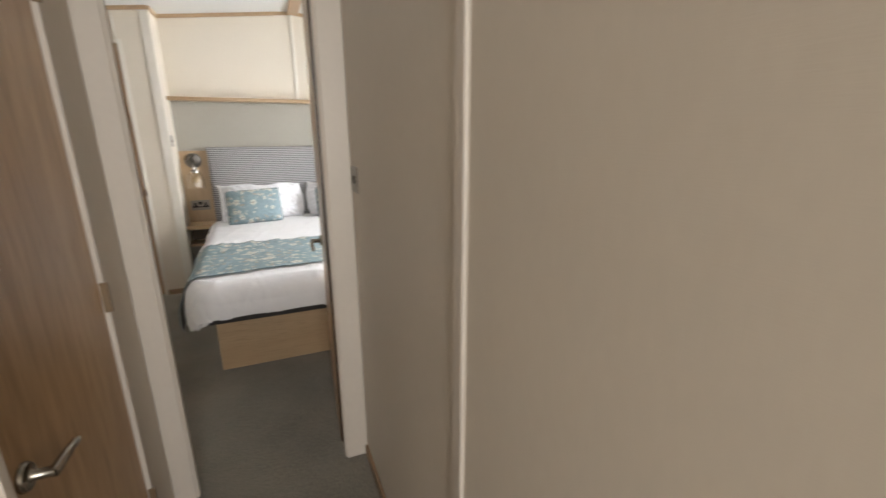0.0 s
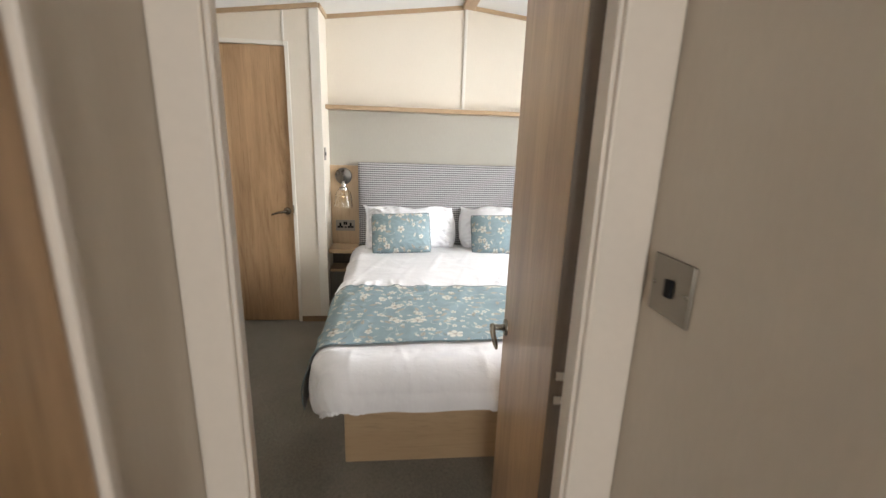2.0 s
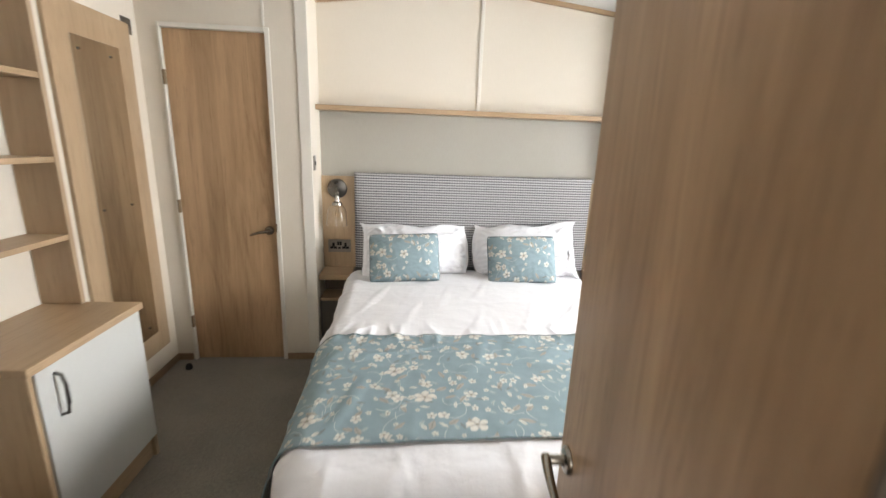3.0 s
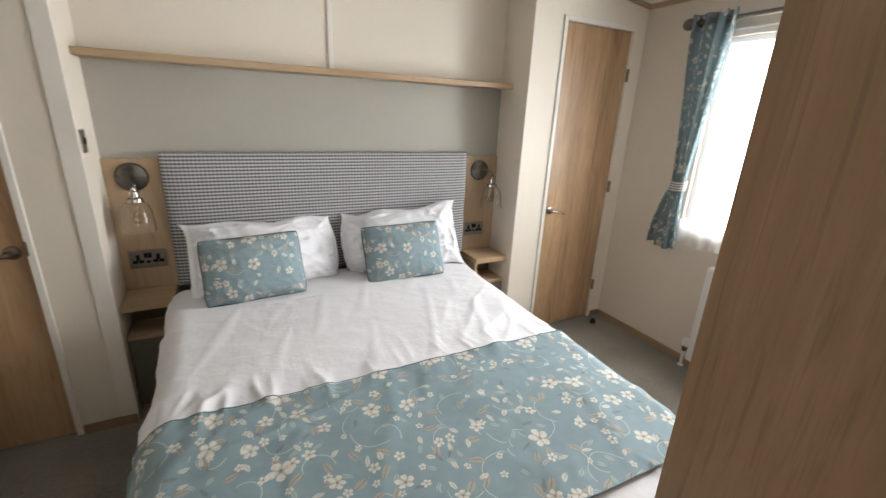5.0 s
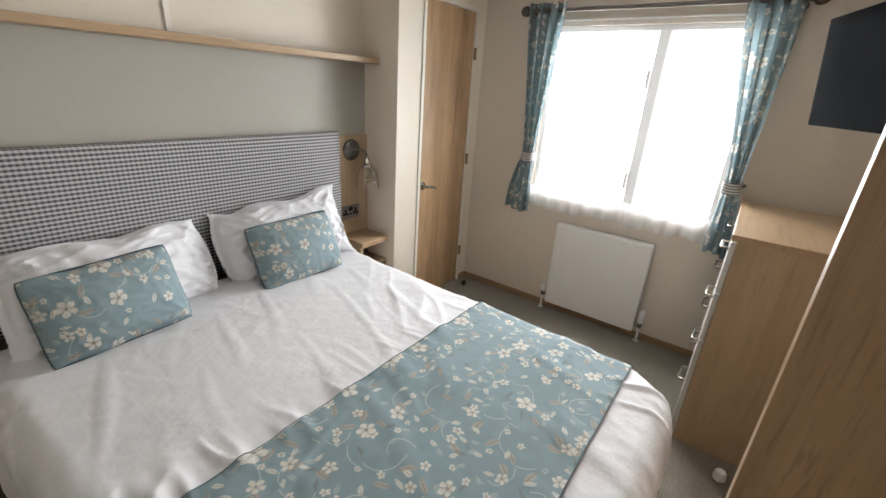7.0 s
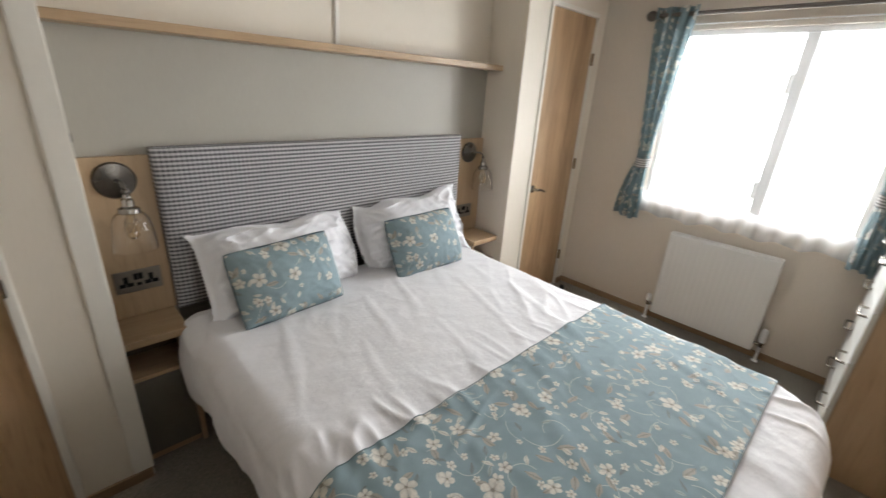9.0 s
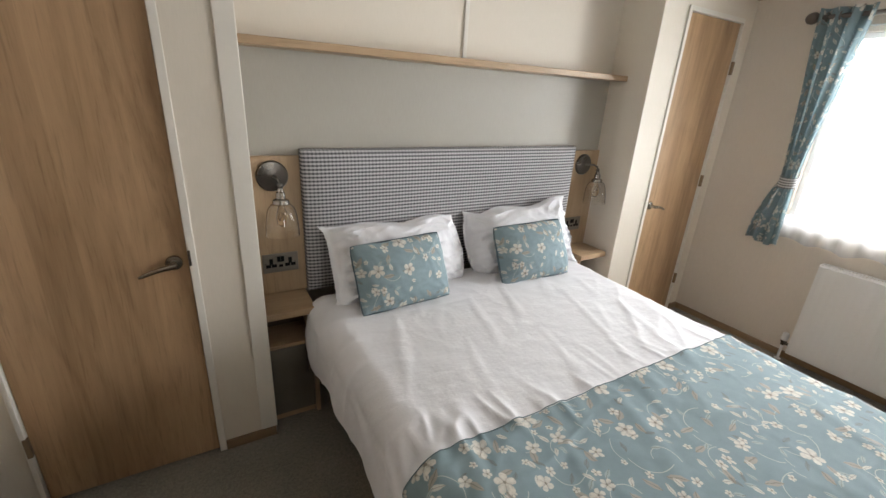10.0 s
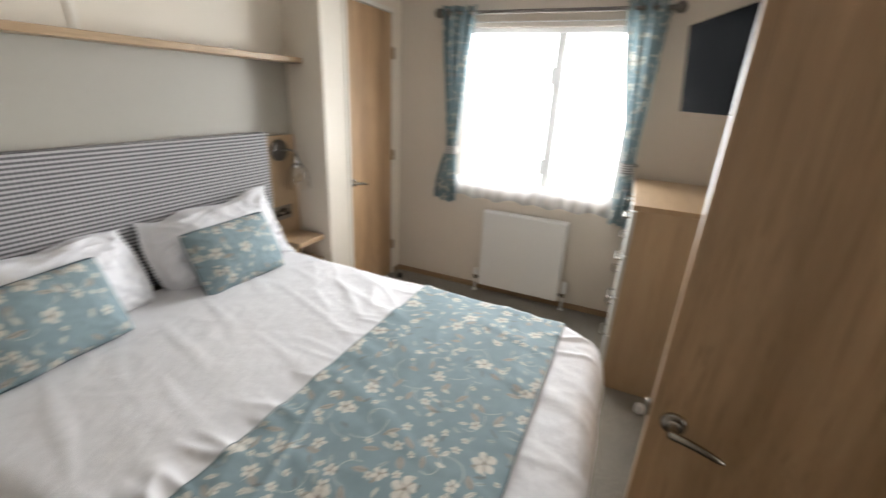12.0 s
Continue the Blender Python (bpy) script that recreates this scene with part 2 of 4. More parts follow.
        col = n.mix(n.maths("MULTIPLY", inside, deep), col, tint)
        col = n.mix(n.maths("MULTIPLY", n.maths("MULTIPLY", inside, rib), 0.6), col, brown)
    for cell, shift, size, chance in ((0.055, (0.4, 0.9, 0), 0.011, 0.30), (0.085, (2.8, 5.9, 0), 0.018, 0.36), (0.13, (6.2, 3.3, 0), 0.030, 0.48)):
        inside, heart, vein = blossom(cell, shift, size, chance)
        col = n.mix(n.maths("MULTIPLY", inside, n.maths("ADD", 0.55, n.maths("MULTIPLY", brush, 0.6), clamp=True)), col, n.mix(n.maths("ADD", vein, n.maths("SUBTRACT", 0.45, brush), clamp=True), cream, beige))
        col = n.mix(n.maths("MULTIPLY", n.maths("MULTIPLY", inside, heart), 0.7), col, brown)
    m = n.surface(col, 0.85, normal=n.bump(n.maths("ADD", weave, n.maths("MULTIPLY", wash, 2.0)), 0.25, 0.0015))
    if thin > 0:
        glow = n.put("ShaderNodeBsdfTranslucent", Color=col)
        both = n.put("ShaderNodeMixShader", Fac=thin)
        n.join(n.shader.outputs[0], both.inputs[1])
        n.join(glow.outputs[0], both.inputs[2])
        n.join(both.outputs[0], n.out.inputs["Surface"])
    return m


def sheer_material(name, body, dense=0.86):
    n = Nodes(name)
    uv = n.coords("UV")
    thread = n.noise(n.vec("MULTIPLY", uv, (900, 900, 0)), 1.0, 1)
    fold = n.noise(n.vec("MULTIPLY", uv, (30, 1.2, 0)), 1.0, 2)
    through_it = n.put("ShaderNodeBsdfTranslucent", Color=(0.93, 0.94, 0.95, 1))
    off_it = n.put("ShaderNodeBsdfDiffuse", Color=(0.90, 0.91, 0.92, 1))
    clear = n.put("ShaderNodeBsdfTransparent", Color=(1, 1, 1, 1))
    cloth = n.put("ShaderNodeMixShader", Fac=dense)
    n.join(through_it.outputs[0], cloth.inputs[1])
    n.join(off_it.outputs[0], cloth.inputs[2])
    whole = n.put("ShaderNodeMixShader", Fac=n.maths("ADD", body, n.maths("ADD", n.maths("MULTIPLY", thread, 0.03), n.maths("MULTIPLY", n.ramp(fold, 0.4, 0.7), 0.06))))
    n.join(clear.outputs[0], whole.inputs[1])
    n.join(cloth.outputs[0], whole.inputs[2])
    n.join(whole.outputs[0], n.out.inputs["Surface"])
    return n.mat


def glass_material(name, tint, rough=0.0):
    n = Nodes(name)
    p = n.coords()
    smear = n.noise(p, 40.0, 2)
    n.surface(tint, n.maths("MULTIPLY", smear, 0.03 + rough))
    n.shader.inputs["Transmission Weight"].default_value = 1.0
    n.shader.inputs["IOR"].default_value = 1.45
    return n.mat


def mirror_material():
    n = Nodes("mirror_silver")
    haze = n.noise(n.coords(), 18.0, 3)
    return n.surface((0.82, 0.84, 0.82), n.maths("MULTIPLY", haze, 0.03), 1.0)


CREAM = painted_board("cream_wall_board", (0.63, 0.56, 0.478), 0.045)
PALE = painted_board("pale_wall_board", (0.715, 0.645, 0.548), 0.03)
GREY = painted_board("grey_wall_board", (0.385, 0.362, 0.312))
CEILING = painted_board("white_ceiling_board", (0.80, 0.80, 0.78), 0.02)
TRIM = plain("cream_trim", (0.61, 0.54, 0.47), 0.42, speckle=0.03)
WHITE_TRIM = plain("white_trim", (0.72, 0.68, 0.61), 0.4, speckle=0.02)
OAK = wood("oak_foil_upright", (0.530, 0.345, 0.195), (0.265, 0.155, 0.076), rough=0.36)
OAK_X = wood("oak_foil_across", (0.45, 0.315, 0.19), (0.335, 0.22, 0.122), 0, bands=0.6)
OAK_Y = wood("oak_foil_along", (0.45, 0.315, 0.19), (0.335, 0.22, 0.122), 1, bands=0.6)
OAK_PALE = wood("pale_oak_foil", (0.45, 0.322, 0.198), (0.335, 0.225, 0.13), 2, bands=0.6)
# dark oak for edges and backing, and for shade painted into the niches
OAK_DARK = wood("dark_oak_edge_and_niche_shade", (0.085, 0.052, 0.025), (0.048, 0.029, 0.014))
NICKEL = plain("satin_nickel", (0.30, 0.27, 0.23), 0.24, 1.0, 0.05, 200)
PEWTER = plain("aged_pewter", (0.15, 0.138, 0.126), 0.28, 1.0, 0.12, 120)
CHROME = plain("polished_lamp_metal", (0.36, 0.34, 0.315), 0.18, 1.0, 0.06, 150)
BRONZE = plain("dull_bronze", (0.24, 0.165, 0.10), 0.45, 0.4, 0.08, 150)
STEEL = plain("brushed_steel_plate", (0.26, 0.235, 0.205), 0.36, 1.0, 0.05, 300)
POLE_METAL = plain("dark_pewter_pole", (0.17, 0.15, 0.135), 0.35, 1.0, 0.1, 90)
SKIRT_X = wood("skirting_oak_across", (0.29, 0.19, 0.108), (0.19, 0.115, 0.06), 0, bands=0.6)
SKIRT_Y = wood("skirting_oak_along", (0.29, 0.19, 0.108), (0.19, 0.115, 0.06), 1, bands=0.6)
BLACK = plain("black_plastic", (0.012, 0.012, 0.013), 0.45)
RUBBER = plain("black_rubber", (0.015, 0.015, 0.015), 0.8)
ENAMEL = plain("white_enamel", (0.70, 0.69, 0.67), 0.32, speckle=0.015, relief=0.02)
DRAWER_WHITE = plain("off_white_front", (0.57, 0.565, 0.535), 0.4, speckle=0.02)
GREY_FRONT = plain("stone_grey_front", (0.14, 0.125, 0.10), 0.45, speckle=0.03)
PVC = plain("white_window_profile", (0.70, 0.70, 0.69), 0.35, speckle=0.01)
LINEN = cotton("white_bed_linen", (0.745, 0.73, 0.745))
PILLOW_COTTON = cotton("white_pillowcase", (0.75, 0.74, 0.76))
UNDERLAY = plain("dark_bed_fabric", (0.045, 0.04, 0.037), 0.9, speckle=0.15, scale=300)
CARPET = carpet_material()
CHECK = check_material("grey_check_fabric", 0.0160, (0.50, 0.485, 0.485), (0.045, 0.043, 0.050))
CHECK_SMALL = check_material("grey_check_tie", 0.014, (0.60, 0.58, 0.56), (0.10, 0.095, 0.095))
FLORAL = floral_material("blue_floral_print", (0.212, 0.285, 0.308))
CURTAIN_CLOTH = floral_material("blue_floral_curtain", (0.190, 0.256, 0.275), 0.28)
PIPING = plain("slate_piping", (0.075, 0.11, 0.13), 0.85, speckle=0.1, scale=300)
HEM = plain("blue_hem", (0.13, 0.18, 0.20), 0.85, speckle=0.1, scale=300)
SHEER = sheer_material("sheer_voile", 0.03)
SHEER_HEM = sheer_material("doubled_voile", 0.40, 0.62)
GLASS = glass_material("clear_pane", (1, 1, 1))
LAMP_GLASS = glass_material("clear_lamp_glass", (0.98, 0.96, 0.92))
AMBER_GLASS = glass_material("amber_bulb_glass", (1.0, 0.93, 0.80))
MIRROR = mirror_material()
BLACK.node_tree.nodes["Principled BSDF"].inputs["Specular IOR Level"].default_value = 0.08
SCREEN = plain("black_screen", (0.003, 0.0033, 0.004), 0.22, speckle=0.02, relief=0.0)
SCREEN.node_tree.nodes["Principled BSDF"].inputs["Specular IOR Level"].default_value = 0.0008


# ---- mesh helpers ----
def add_box(bm, x0, x1, y0, y1, z0, z1, bevel=0.0, turn=None):
    """A box, its edges rounded by bevel, joined into bm. turn: a matrix laid over it."""
    own = bmesh.new()
    bmesh.ops.create_cube(own, size=1.0)
    for v in own.verts:
        v.co = Vector(((x0 + x1) / 2 + v.co.x * (x1 - x0), (y0 + y1) / 2 + v.co.y * (y1 - y0), (z0 + z1) / 2 + v.co.z * (z1 - z0)))
    if bevel > 0:
        bmesh.ops.bevel(own, geom=own.edges[:], offset=bevel, segments=2, profile=0.5, affect="EDGES")
    if turn is not None:
        bmesh.ops.transform(own, matrix=turn, verts=own.verts[:])
    merge(bm, own)
    return bm


def merge(bm, own):
    mesh = bpy.data.meshes.new("scratch")
    own.to_mesh(mesh)
    own.free()
    bm.from_mesh(mesh)
    bpy.data.meshes.remove(mesh)


def box(*sizes, bevel=0.0, turn=None):
    return add_box(bmesh.new(), *sizes, bevel=bevel, turn=turn)


def lathe(profile, place=None, segments=28, bm=None):
    """A turned shape about z from (radius, height) pairs, laid by the matrix place."""
    own = bmesh.new()
    rings = []
    for r, z in profile:
        rings.append([own.verts.new((r * math.cos(2 * math.pi * k / segments), r * math.sin(2 * math.pi * k / segments), z)) for k in range(segments)] if r > 1e-5 else [own.verts.new((0, 0, z))])
    for a, b in zip(rings, rings[1:]):
        for k in range(segments):
            j = (k + 1) % segments
            corner = [a[k % len(a)], a[j % len(a)], b[j % len(b)], b[k % len(b)]]
            face = list(dict.fromkeys(corner))
            if len(face) > 2:
                own.faces.new(face)
    bmesh.ops.recalc_face_normals(own, faces=own.faces[:])
    if place is not None:
        bmesh.ops.transform(own, matrix=place, verts=own.verts[:])
    if bm is None:
        return own
    merge(bm, own)
    return bm


def tube(points, radius, segments=10, closed=False, bm=None):
    """A round rod swept along points."""
    own = bmesh.new()
    pts = [Vector(p) for p in points]
    count, rings = len(pts), []
    for i, p in enumerate(pts):
        ahead = pts[(i + 1) % count] if closed or i + 1 < count else p
        behind = pts[i - 1] if closed or i > 0 else p
        way = (ahead - behind).normalized()
        side = way.cross(Vector((0.31, 0.17, 0.93))).normalized()
        over = side.cross(way)
        r = radius[i] if isinstance(radius, (list, tuple)) else radius
        rings.append([own.verts.new(p + r * (math.cos(a) * side + math.sin(a) * over)) for a in (2 * math.pi * k / segments for k in range(segments))])
    for i in range(count if closed else count - 1):
        a, b = rings[i], rings[(i + 1) % count]
        for k in range(segments):
            own.faces.new((a[k], a[(k + 1) % segments], b[(k + 1) % segments], b[k]))
    if not closed:
        own.faces.new(rings[0])
        own.faces.new(rings[-1])
    bmesh.ops.recalc_face_normals(own, faces=own.faces[:])
    if bm is None:
        return own
    merge(bm, own)
    return bm


def sheet(f, us, vs, thick=0.0):
    """A cloth from f(u, v) -> (place, (u, v) of the weave); thick gives it a back."""
    own = bmesh.new()
    layer = own.loops.layers.uv.new("UVMap")
    grid, weave = [], {}
    for u in us:
        row = []
        for v in vs:
            place, tex = f(u, v)
            vert = own.verts.new(place)
            weave[vert] = tex
            row.append(vert)
        grid.append(row)
    for i in range(len(us) - 1):
        for j in range(len(vs) - 1):
            own.faces.new((grid[i][j], grid[i + 1][j], grid[i + 1][j + 1], grid[i][j + 1]))
    for face in own.faces:
        for loop in face.loops:
            loop[layer].uv = weave[loop.vert]
    own.normal_update()
    if thick > 0:
        behind = {vert: own.verts.new(vert.co - vert.normal * thick) for row in grid for vert in row}
        rim = [row[0] for row in grid] + grid[-1][1:] + [row[-1] for row in grid[-2::-1]] + grid[0][-2:0:-1]
        faces = [[behind[v] for v in reversed(face.verts)] for face in own.faces]
        faces += [[b, a, behind[a], behind[b]] for a, b in zip(rim, rim[1:] + rim[:1])]
        front = {back: vert for vert, back in behind.items()}
        for ring in faces:
            face = own.faces.new(ring)
            for loop in face.loops:
                loop[layer].uv = weave[front.get(loop.vert, loop.vert)]
    return own


ORIGIN = {}


def link_mesh(name, bm, material, origin, smooth):
    bmesh.ops.translate(bm, vec=-Vector(origin), verts=bm.verts[:])
    mesh = bpy.data.meshes.new(name)
    bm.to_mesh(mesh)
    bm.free()
    mesh.materials.append(material)
    if smooth:
        mesh.shade_smooth()
        mesh.set_sharp_from_angle(angle=radians(smooth))
    return new(name, mesh)


def part(name, bm, material, parent, label="", smooth=0):
    """One mesh under a thing or a part; bm is given in world places."""
    ob = link_mesh(name, bm, material, ORIGIN[parent.name], smooth)
    ob.parent = parent
    ORIGIN[ob.name] = ORIGIN[parent.name]
    return tagged(ob, label)


def thing(name, base, label, category, group="", kind=""):
    ob = new(name)
    ob.empty_display_size = 0.05
    ob.location = base
    ORIGIN[ob.name] = Vector(base)
    return tagged(ob, label, category, group, kind)


def single(name, bm, material, label, category, base=(0, 0, 0), group="", kind="", smooth=0):
    """A thing that is one mesh; parts may still hang under it."""
    ob = link_mesh(name, bm, material, base, smooth)
    ob.location = base
    ORIGIN[ob.name] = Vector(base)
    return tagged(ob, label, category, group, kind)


def structure(name, bm, material, label, category="wall", smooth=0):
    return single(name, bm, material, label, category, kind="structure", smooth=smooth)


def steps(a, b, count):
    return [a + (b - a) * k / count for k in range(count + 1)]


# ---- plan: x along the bed wall, y towards it ----
WEST, EAST, NEAR, FRONT, BACK = -1.08, 2.635, 1.812, 4.147, 4.405
PILLAR_L, PILLAR_R = -0.219, 1.781
EAVE, RIDGE, MID = 2.06, 2.272, 0.777
DOOR_H = 1.904
HALL_L, HALL_R, HALL_END, HALL_BACK = 0.012, 0.71, 1.775, -1.6
TOP = 2.45


def roof_at(x):
    return EAVE + (RIDGE - EAVE) * (1 - abs(x - MID) / (MID - WEST))


structure("floor", box(WEST - 0.1, EAST + 0.1, HALL_BACK - 0.1, BACK + 0.1, -0.12, 0.0), CARPET, "short grey-brown fitted carpet over the whole floor", "floor")


def ceiling_mesh():
    bm = bmesh.new()
    for xa, xb in ((WEST - 0.1, MID), (MID, EAST + 0.1)):
        low = [bm.verts.new((x, y, roof_at(x))) for x, y in ((xa, HALL_BACK - 0.1), (xb, HALL_BACK - 0.1), (xb, BACK + 0.1), (xa, BACK + 0.1))]
        high = [bm.verts.new((v.co.x, v.co.y, v.co.z + 0.1)) for v in low]
        bm.faces.new(low[::-1])
        bm.faces.new(high)
        for k in range(4):
            bm.faces.new((low[k], low[(k + 1) % 4], high[(k + 1) % 4], high[k]))
    bmesh.ops.recalc_face_normals(bm, faces=bm.faces[:])
    return bm


structure("ceiling", ceiling_mesh(), CEILING, "white vaulted ceiling boards", "ceiling")

west = box(WEST - 0.1, WEST, NEAR, BACK + 0.1, 0, TOP)
structure("wall_west", west, PALE, "pale cream board wall behind the dressing unit")

WIN_Y0, WIN_Y1, WIN_Z0, WIN_Z1 = 2.565, 3.660, 0.805, 1.825
east = bmesh.new()
for ya, yb, za, zb in ((HALL_BACK, WIN_Y0, 0, TOP), (WIN_Y1, BACK + 0.1, 0, TOP), (WIN_Y0, WIN_Y1, 0, WIN_Z0), (WIN_Y0, WIN_Y1, WIN_Z1, TOP)):
    add_box(east, EAST, EAST + 0.1, ya, yb, za, zb)
structure("wall_east", east, CREAM, "cream board wall round the bedroom window")

LD0, LD1, RD0, RD1 = -0.966, -0.435, 2.003, 2.528
north = bmesh.new()
for xa, xb, za in ((WEST, LD0, 0), (LD1, PILLAR_L, 0), (LD0, LD1, DOOR_H)):
    add_box(north, xa, xb, FRONT, FRONT + 0.06, za, TOP)
structure("wall_north_left", north, PALE, "pale board wall round the side door")
north = bmesh.new()
for xa, xb, za in ((PILLAR_R, RD0, 0), (RD1, EAST, 0), (RD0, RD1, DOOR_H)):
    add_box(north, xa, xb, FRONT, FRONT + 0.06, za, TOP)
structure("wall_north_right", north, PALE, "pale board wall round the wardrobe door")
structure("wall_recess_left", box(PILLAR_L - 0.05, PILLAR_L, FRONT + 0.06, BACK, 0, TOP), PALE, "pale board side of the bed recess")
structure("wall_recess_right", box(PILLAR_R, PILLAR_R + 0.05, FRONT + 0.06, BACK, 0, TOP), PALE, "pale board side of the bed recess")
SHELF_Z = 1.549
structure("wall_recess_lower", box(PILLAR_L - 0.05, PILLAR_R + 0.05, BACK, BACK + 0.1, 0, SHELF_Z), GREY, "soft grey board wall behind the headboard")
structure("wall_recess_upper", box(PILLAR_L - 0.05, PILLAR_R + 0.05, BACK, BACK + 0.1, SHELF_Z, TOP), PALE, "cream board wall above the long shelf")
structure("wall_behind_left_door", box(WEST, PILLAR_L - 0.05, FRONT + 0.2, FRONT + 0.25, 0, TOP), PALE, "plain board behind the side door")
structure("wall_behind_right_door", box(PILLAR_R + 0.05, EAST, FRONT + 0.2, FRONT + 0.25, 0, TOP), PALE, "plain board behind the wardrobe door")

near = bmesh.new()
add_box(near, WEST - 0.1, HALL_L, HALL_END, NEAR, 0, TOP)
add_box(near, HALL_R, EAST, HALL_END, NEAR, 0, TOP)
add_box(near, HALL_L, HALL_R, HALL_END, NEAR, DOOR_H + 0.03, TOP)
structure("wall_south", near, CREAM, "cream board wall with the bedroom doorway")

HD0, HD1 = 1.050, 1.580
hall = bmesh.new()
for ya, yb, za in ((HALL_BACK, HD0, 0), (HD1, HALL_END, 0), (HD0, HD1, DOOR_H)):
    add_box(hall, HALL_L - 0.06, HALL_L, ya, yb, za, TOP)
structure("wall_hall_left", hall, CREAM, "cream linen-grained hall wall round a closed door")
structure("wall_hall_right", box(HALL_R, HALL_R + 0.06, HALL_BACK, HALL_END, 0, TOP), CREAM, "cream linen-grained hall wall")
structure("wall_behind_hall_door", box(HALL_L - 0.2, HALL_L - 0.15, HALL_BACK, HALL_END, 0, TOP), CREAM, "plain board behind the hall door")
# unseen end wall; its opening is made up to let the fill lamp in
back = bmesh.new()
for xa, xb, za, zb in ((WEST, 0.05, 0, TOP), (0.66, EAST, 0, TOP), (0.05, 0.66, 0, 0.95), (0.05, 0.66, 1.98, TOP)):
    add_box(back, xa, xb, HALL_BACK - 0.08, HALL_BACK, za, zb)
structure("wall_hall_back", back, CREAM, "unseen plain hall end wall with an opening added for the fill lamp")


# ---- trim ----
def cornice(name, xa, xb, y0, y1):
    """A wooden bead that follows the slope of the ceiling."""
    bm = bmesh.new()
    ends = [x for x in (xa, MID, xb) if xa <= x <= xb]
    for a, b in zip(ends, ends[1:]):
        low = [bm.verts.new((x, y, roof_at(x) + d)) for x, y, d in ((a, y0, -0.026), (b, y0, -0.026), (b, y1, -0.026), (a, y1, -0.026), (a, y0, 0.002), (b, y0, 0.002), (b, y1, 0.002), (a, y1, 0.002))]
        for f in ((0, 3, 2, 1), (4, 5, 6, 7), (0, 1, 5, 4), (1, 2, 6, 5), (2, 3, 7, 6), (3, 0, 4, 7)):
            bm.faces.new([low[k] for k in f])
    bmesh.ops.recalc_face_normals(bm, faces=bm.faces[:])
    structure(name, bm, OAK_X, "light oak bead along the top of the wall", "trim")


cornice("trim_cornice_left", WEST, PILLAR_L, FRONT - 0.016, FRONT)
cornice("trim_cornice_right", PILLAR_R, EAST, FRONT - 0.016, FRONT)
cornice("trim_cornice_recess", PILLAR_L, PILLAR_R, BACK - 0.016, BACK)
for name, xa, xb in (("trim_cornice_west", WEST, WEST + 0.016), ("trim_cornice_east", EAST - 0.016, EAST)):
    structure(name, box(xa, xb, NEAR, FRONT - 0.016, EAVE - 0.026, EAVE + 0.004, bevel=0.003), OAK_Y, "light oak bead along the top of the wall", "trim")
for name, xa, xb in (("trim_cornice_recess_left", PILLAR_L, PILLAR_L + 0.014), ("trim_cornice_recess_right", PILLAR_R - 0.014, PILLAR_R)):
    structure(name, box(xa, xb, FRONT, BACK - 0.016, roof_at(xa) - 0.026, roof_at(xa) + 0.004, bevel=0.003), OAK_Y, "light oak bead along the top of the wall", "trim")
structure("trim_ridge", box(MID - 0.045, MID + 0.045, NEAR, BACK - 0.016, RIDGE - 0.03, RIDGE, bevel=0.006), OAK_Y, "light oak ridge board along the ceiling", "trim")
structure("trim_panel_joint", box(0.752, 0.774, BACK - 0.009, BACK, SHELF_Z, roof_at(0.76) - 0.02, bevel=0.003), WHITE_TRIM, "cream cover strip on the wall joint", "trim")
structure("trim_pillar_corner", box(PILLAR_L - 0.058, PILLAR_L + 0.004, FRONT - 0.006, FRONT, 0.042, roof_at(PILLAR_L) - 0.03, bevel=0.0025), WHITE_TRIM, "cream corner strip of the recess", "trim")
structure("trim_door_joint", box(LD1 - 0.013, LD1 + 0.001, FRONT - 0.004, FRONT, DOOR_H + 0.03, roof_at(LD1) - 0.026, bevel=0.0015), WHITE_TRIM, "cream cover strip above the door", "trim")
structure("trim_hall_joint", box(HALL_R - 0.008, HALL_R, 0.845, 0.883, 0, TOP - 0.3, bevel=0.003), TRIM, "cream cover strip on the hall wall", "trim")


def skirting(name, *sizes, along_x=True):
    structure(name, box(*sizes, bevel=0.003), SKIRT_X if along_x else SKIRT_Y, "low light oak skirting strip", "baseboard")


skirting("baseboard_left_pillar", LD1 + 0.022, PILLAR_L - 0.002, FRONT - 0.012, FRONT, 0, 0.042)
skirting("baseboard_left_corner", WEST, LD0 - 0.022, FRONT - 0.012, FRONT, 0, 0.042)
skirting("baseboard_right_pillar", PILLAR_R + 0.002, RD0 - 0.022, FRONT - 0.012, FRONT, 0, 0.042)
skirting("baseboard_right_corner", RD1 + 0.022, EAST, FRONT - 0.012, FRONT, 0, 0.042)
skirting("baseboard_west", WEST, WEST + 0.012, NEAR, FRONT - 0.012, 0, 0.042, along_x=False)
skirting("baseboard_east", EAST - 0.012, EAST, NEAR, FRONT - 0.012, 0, 0.042, along_x=False)
skirting("baseboard_hall_right", HALL_R - 0.012, HALL_R, HALL_BACK, HALL_END, 0, 0.042, along_x=False)
skirting("baseboard_south", HALL_R + 0.03, EAST, NEAR, NEAR + 0.012, 0, 0.042)


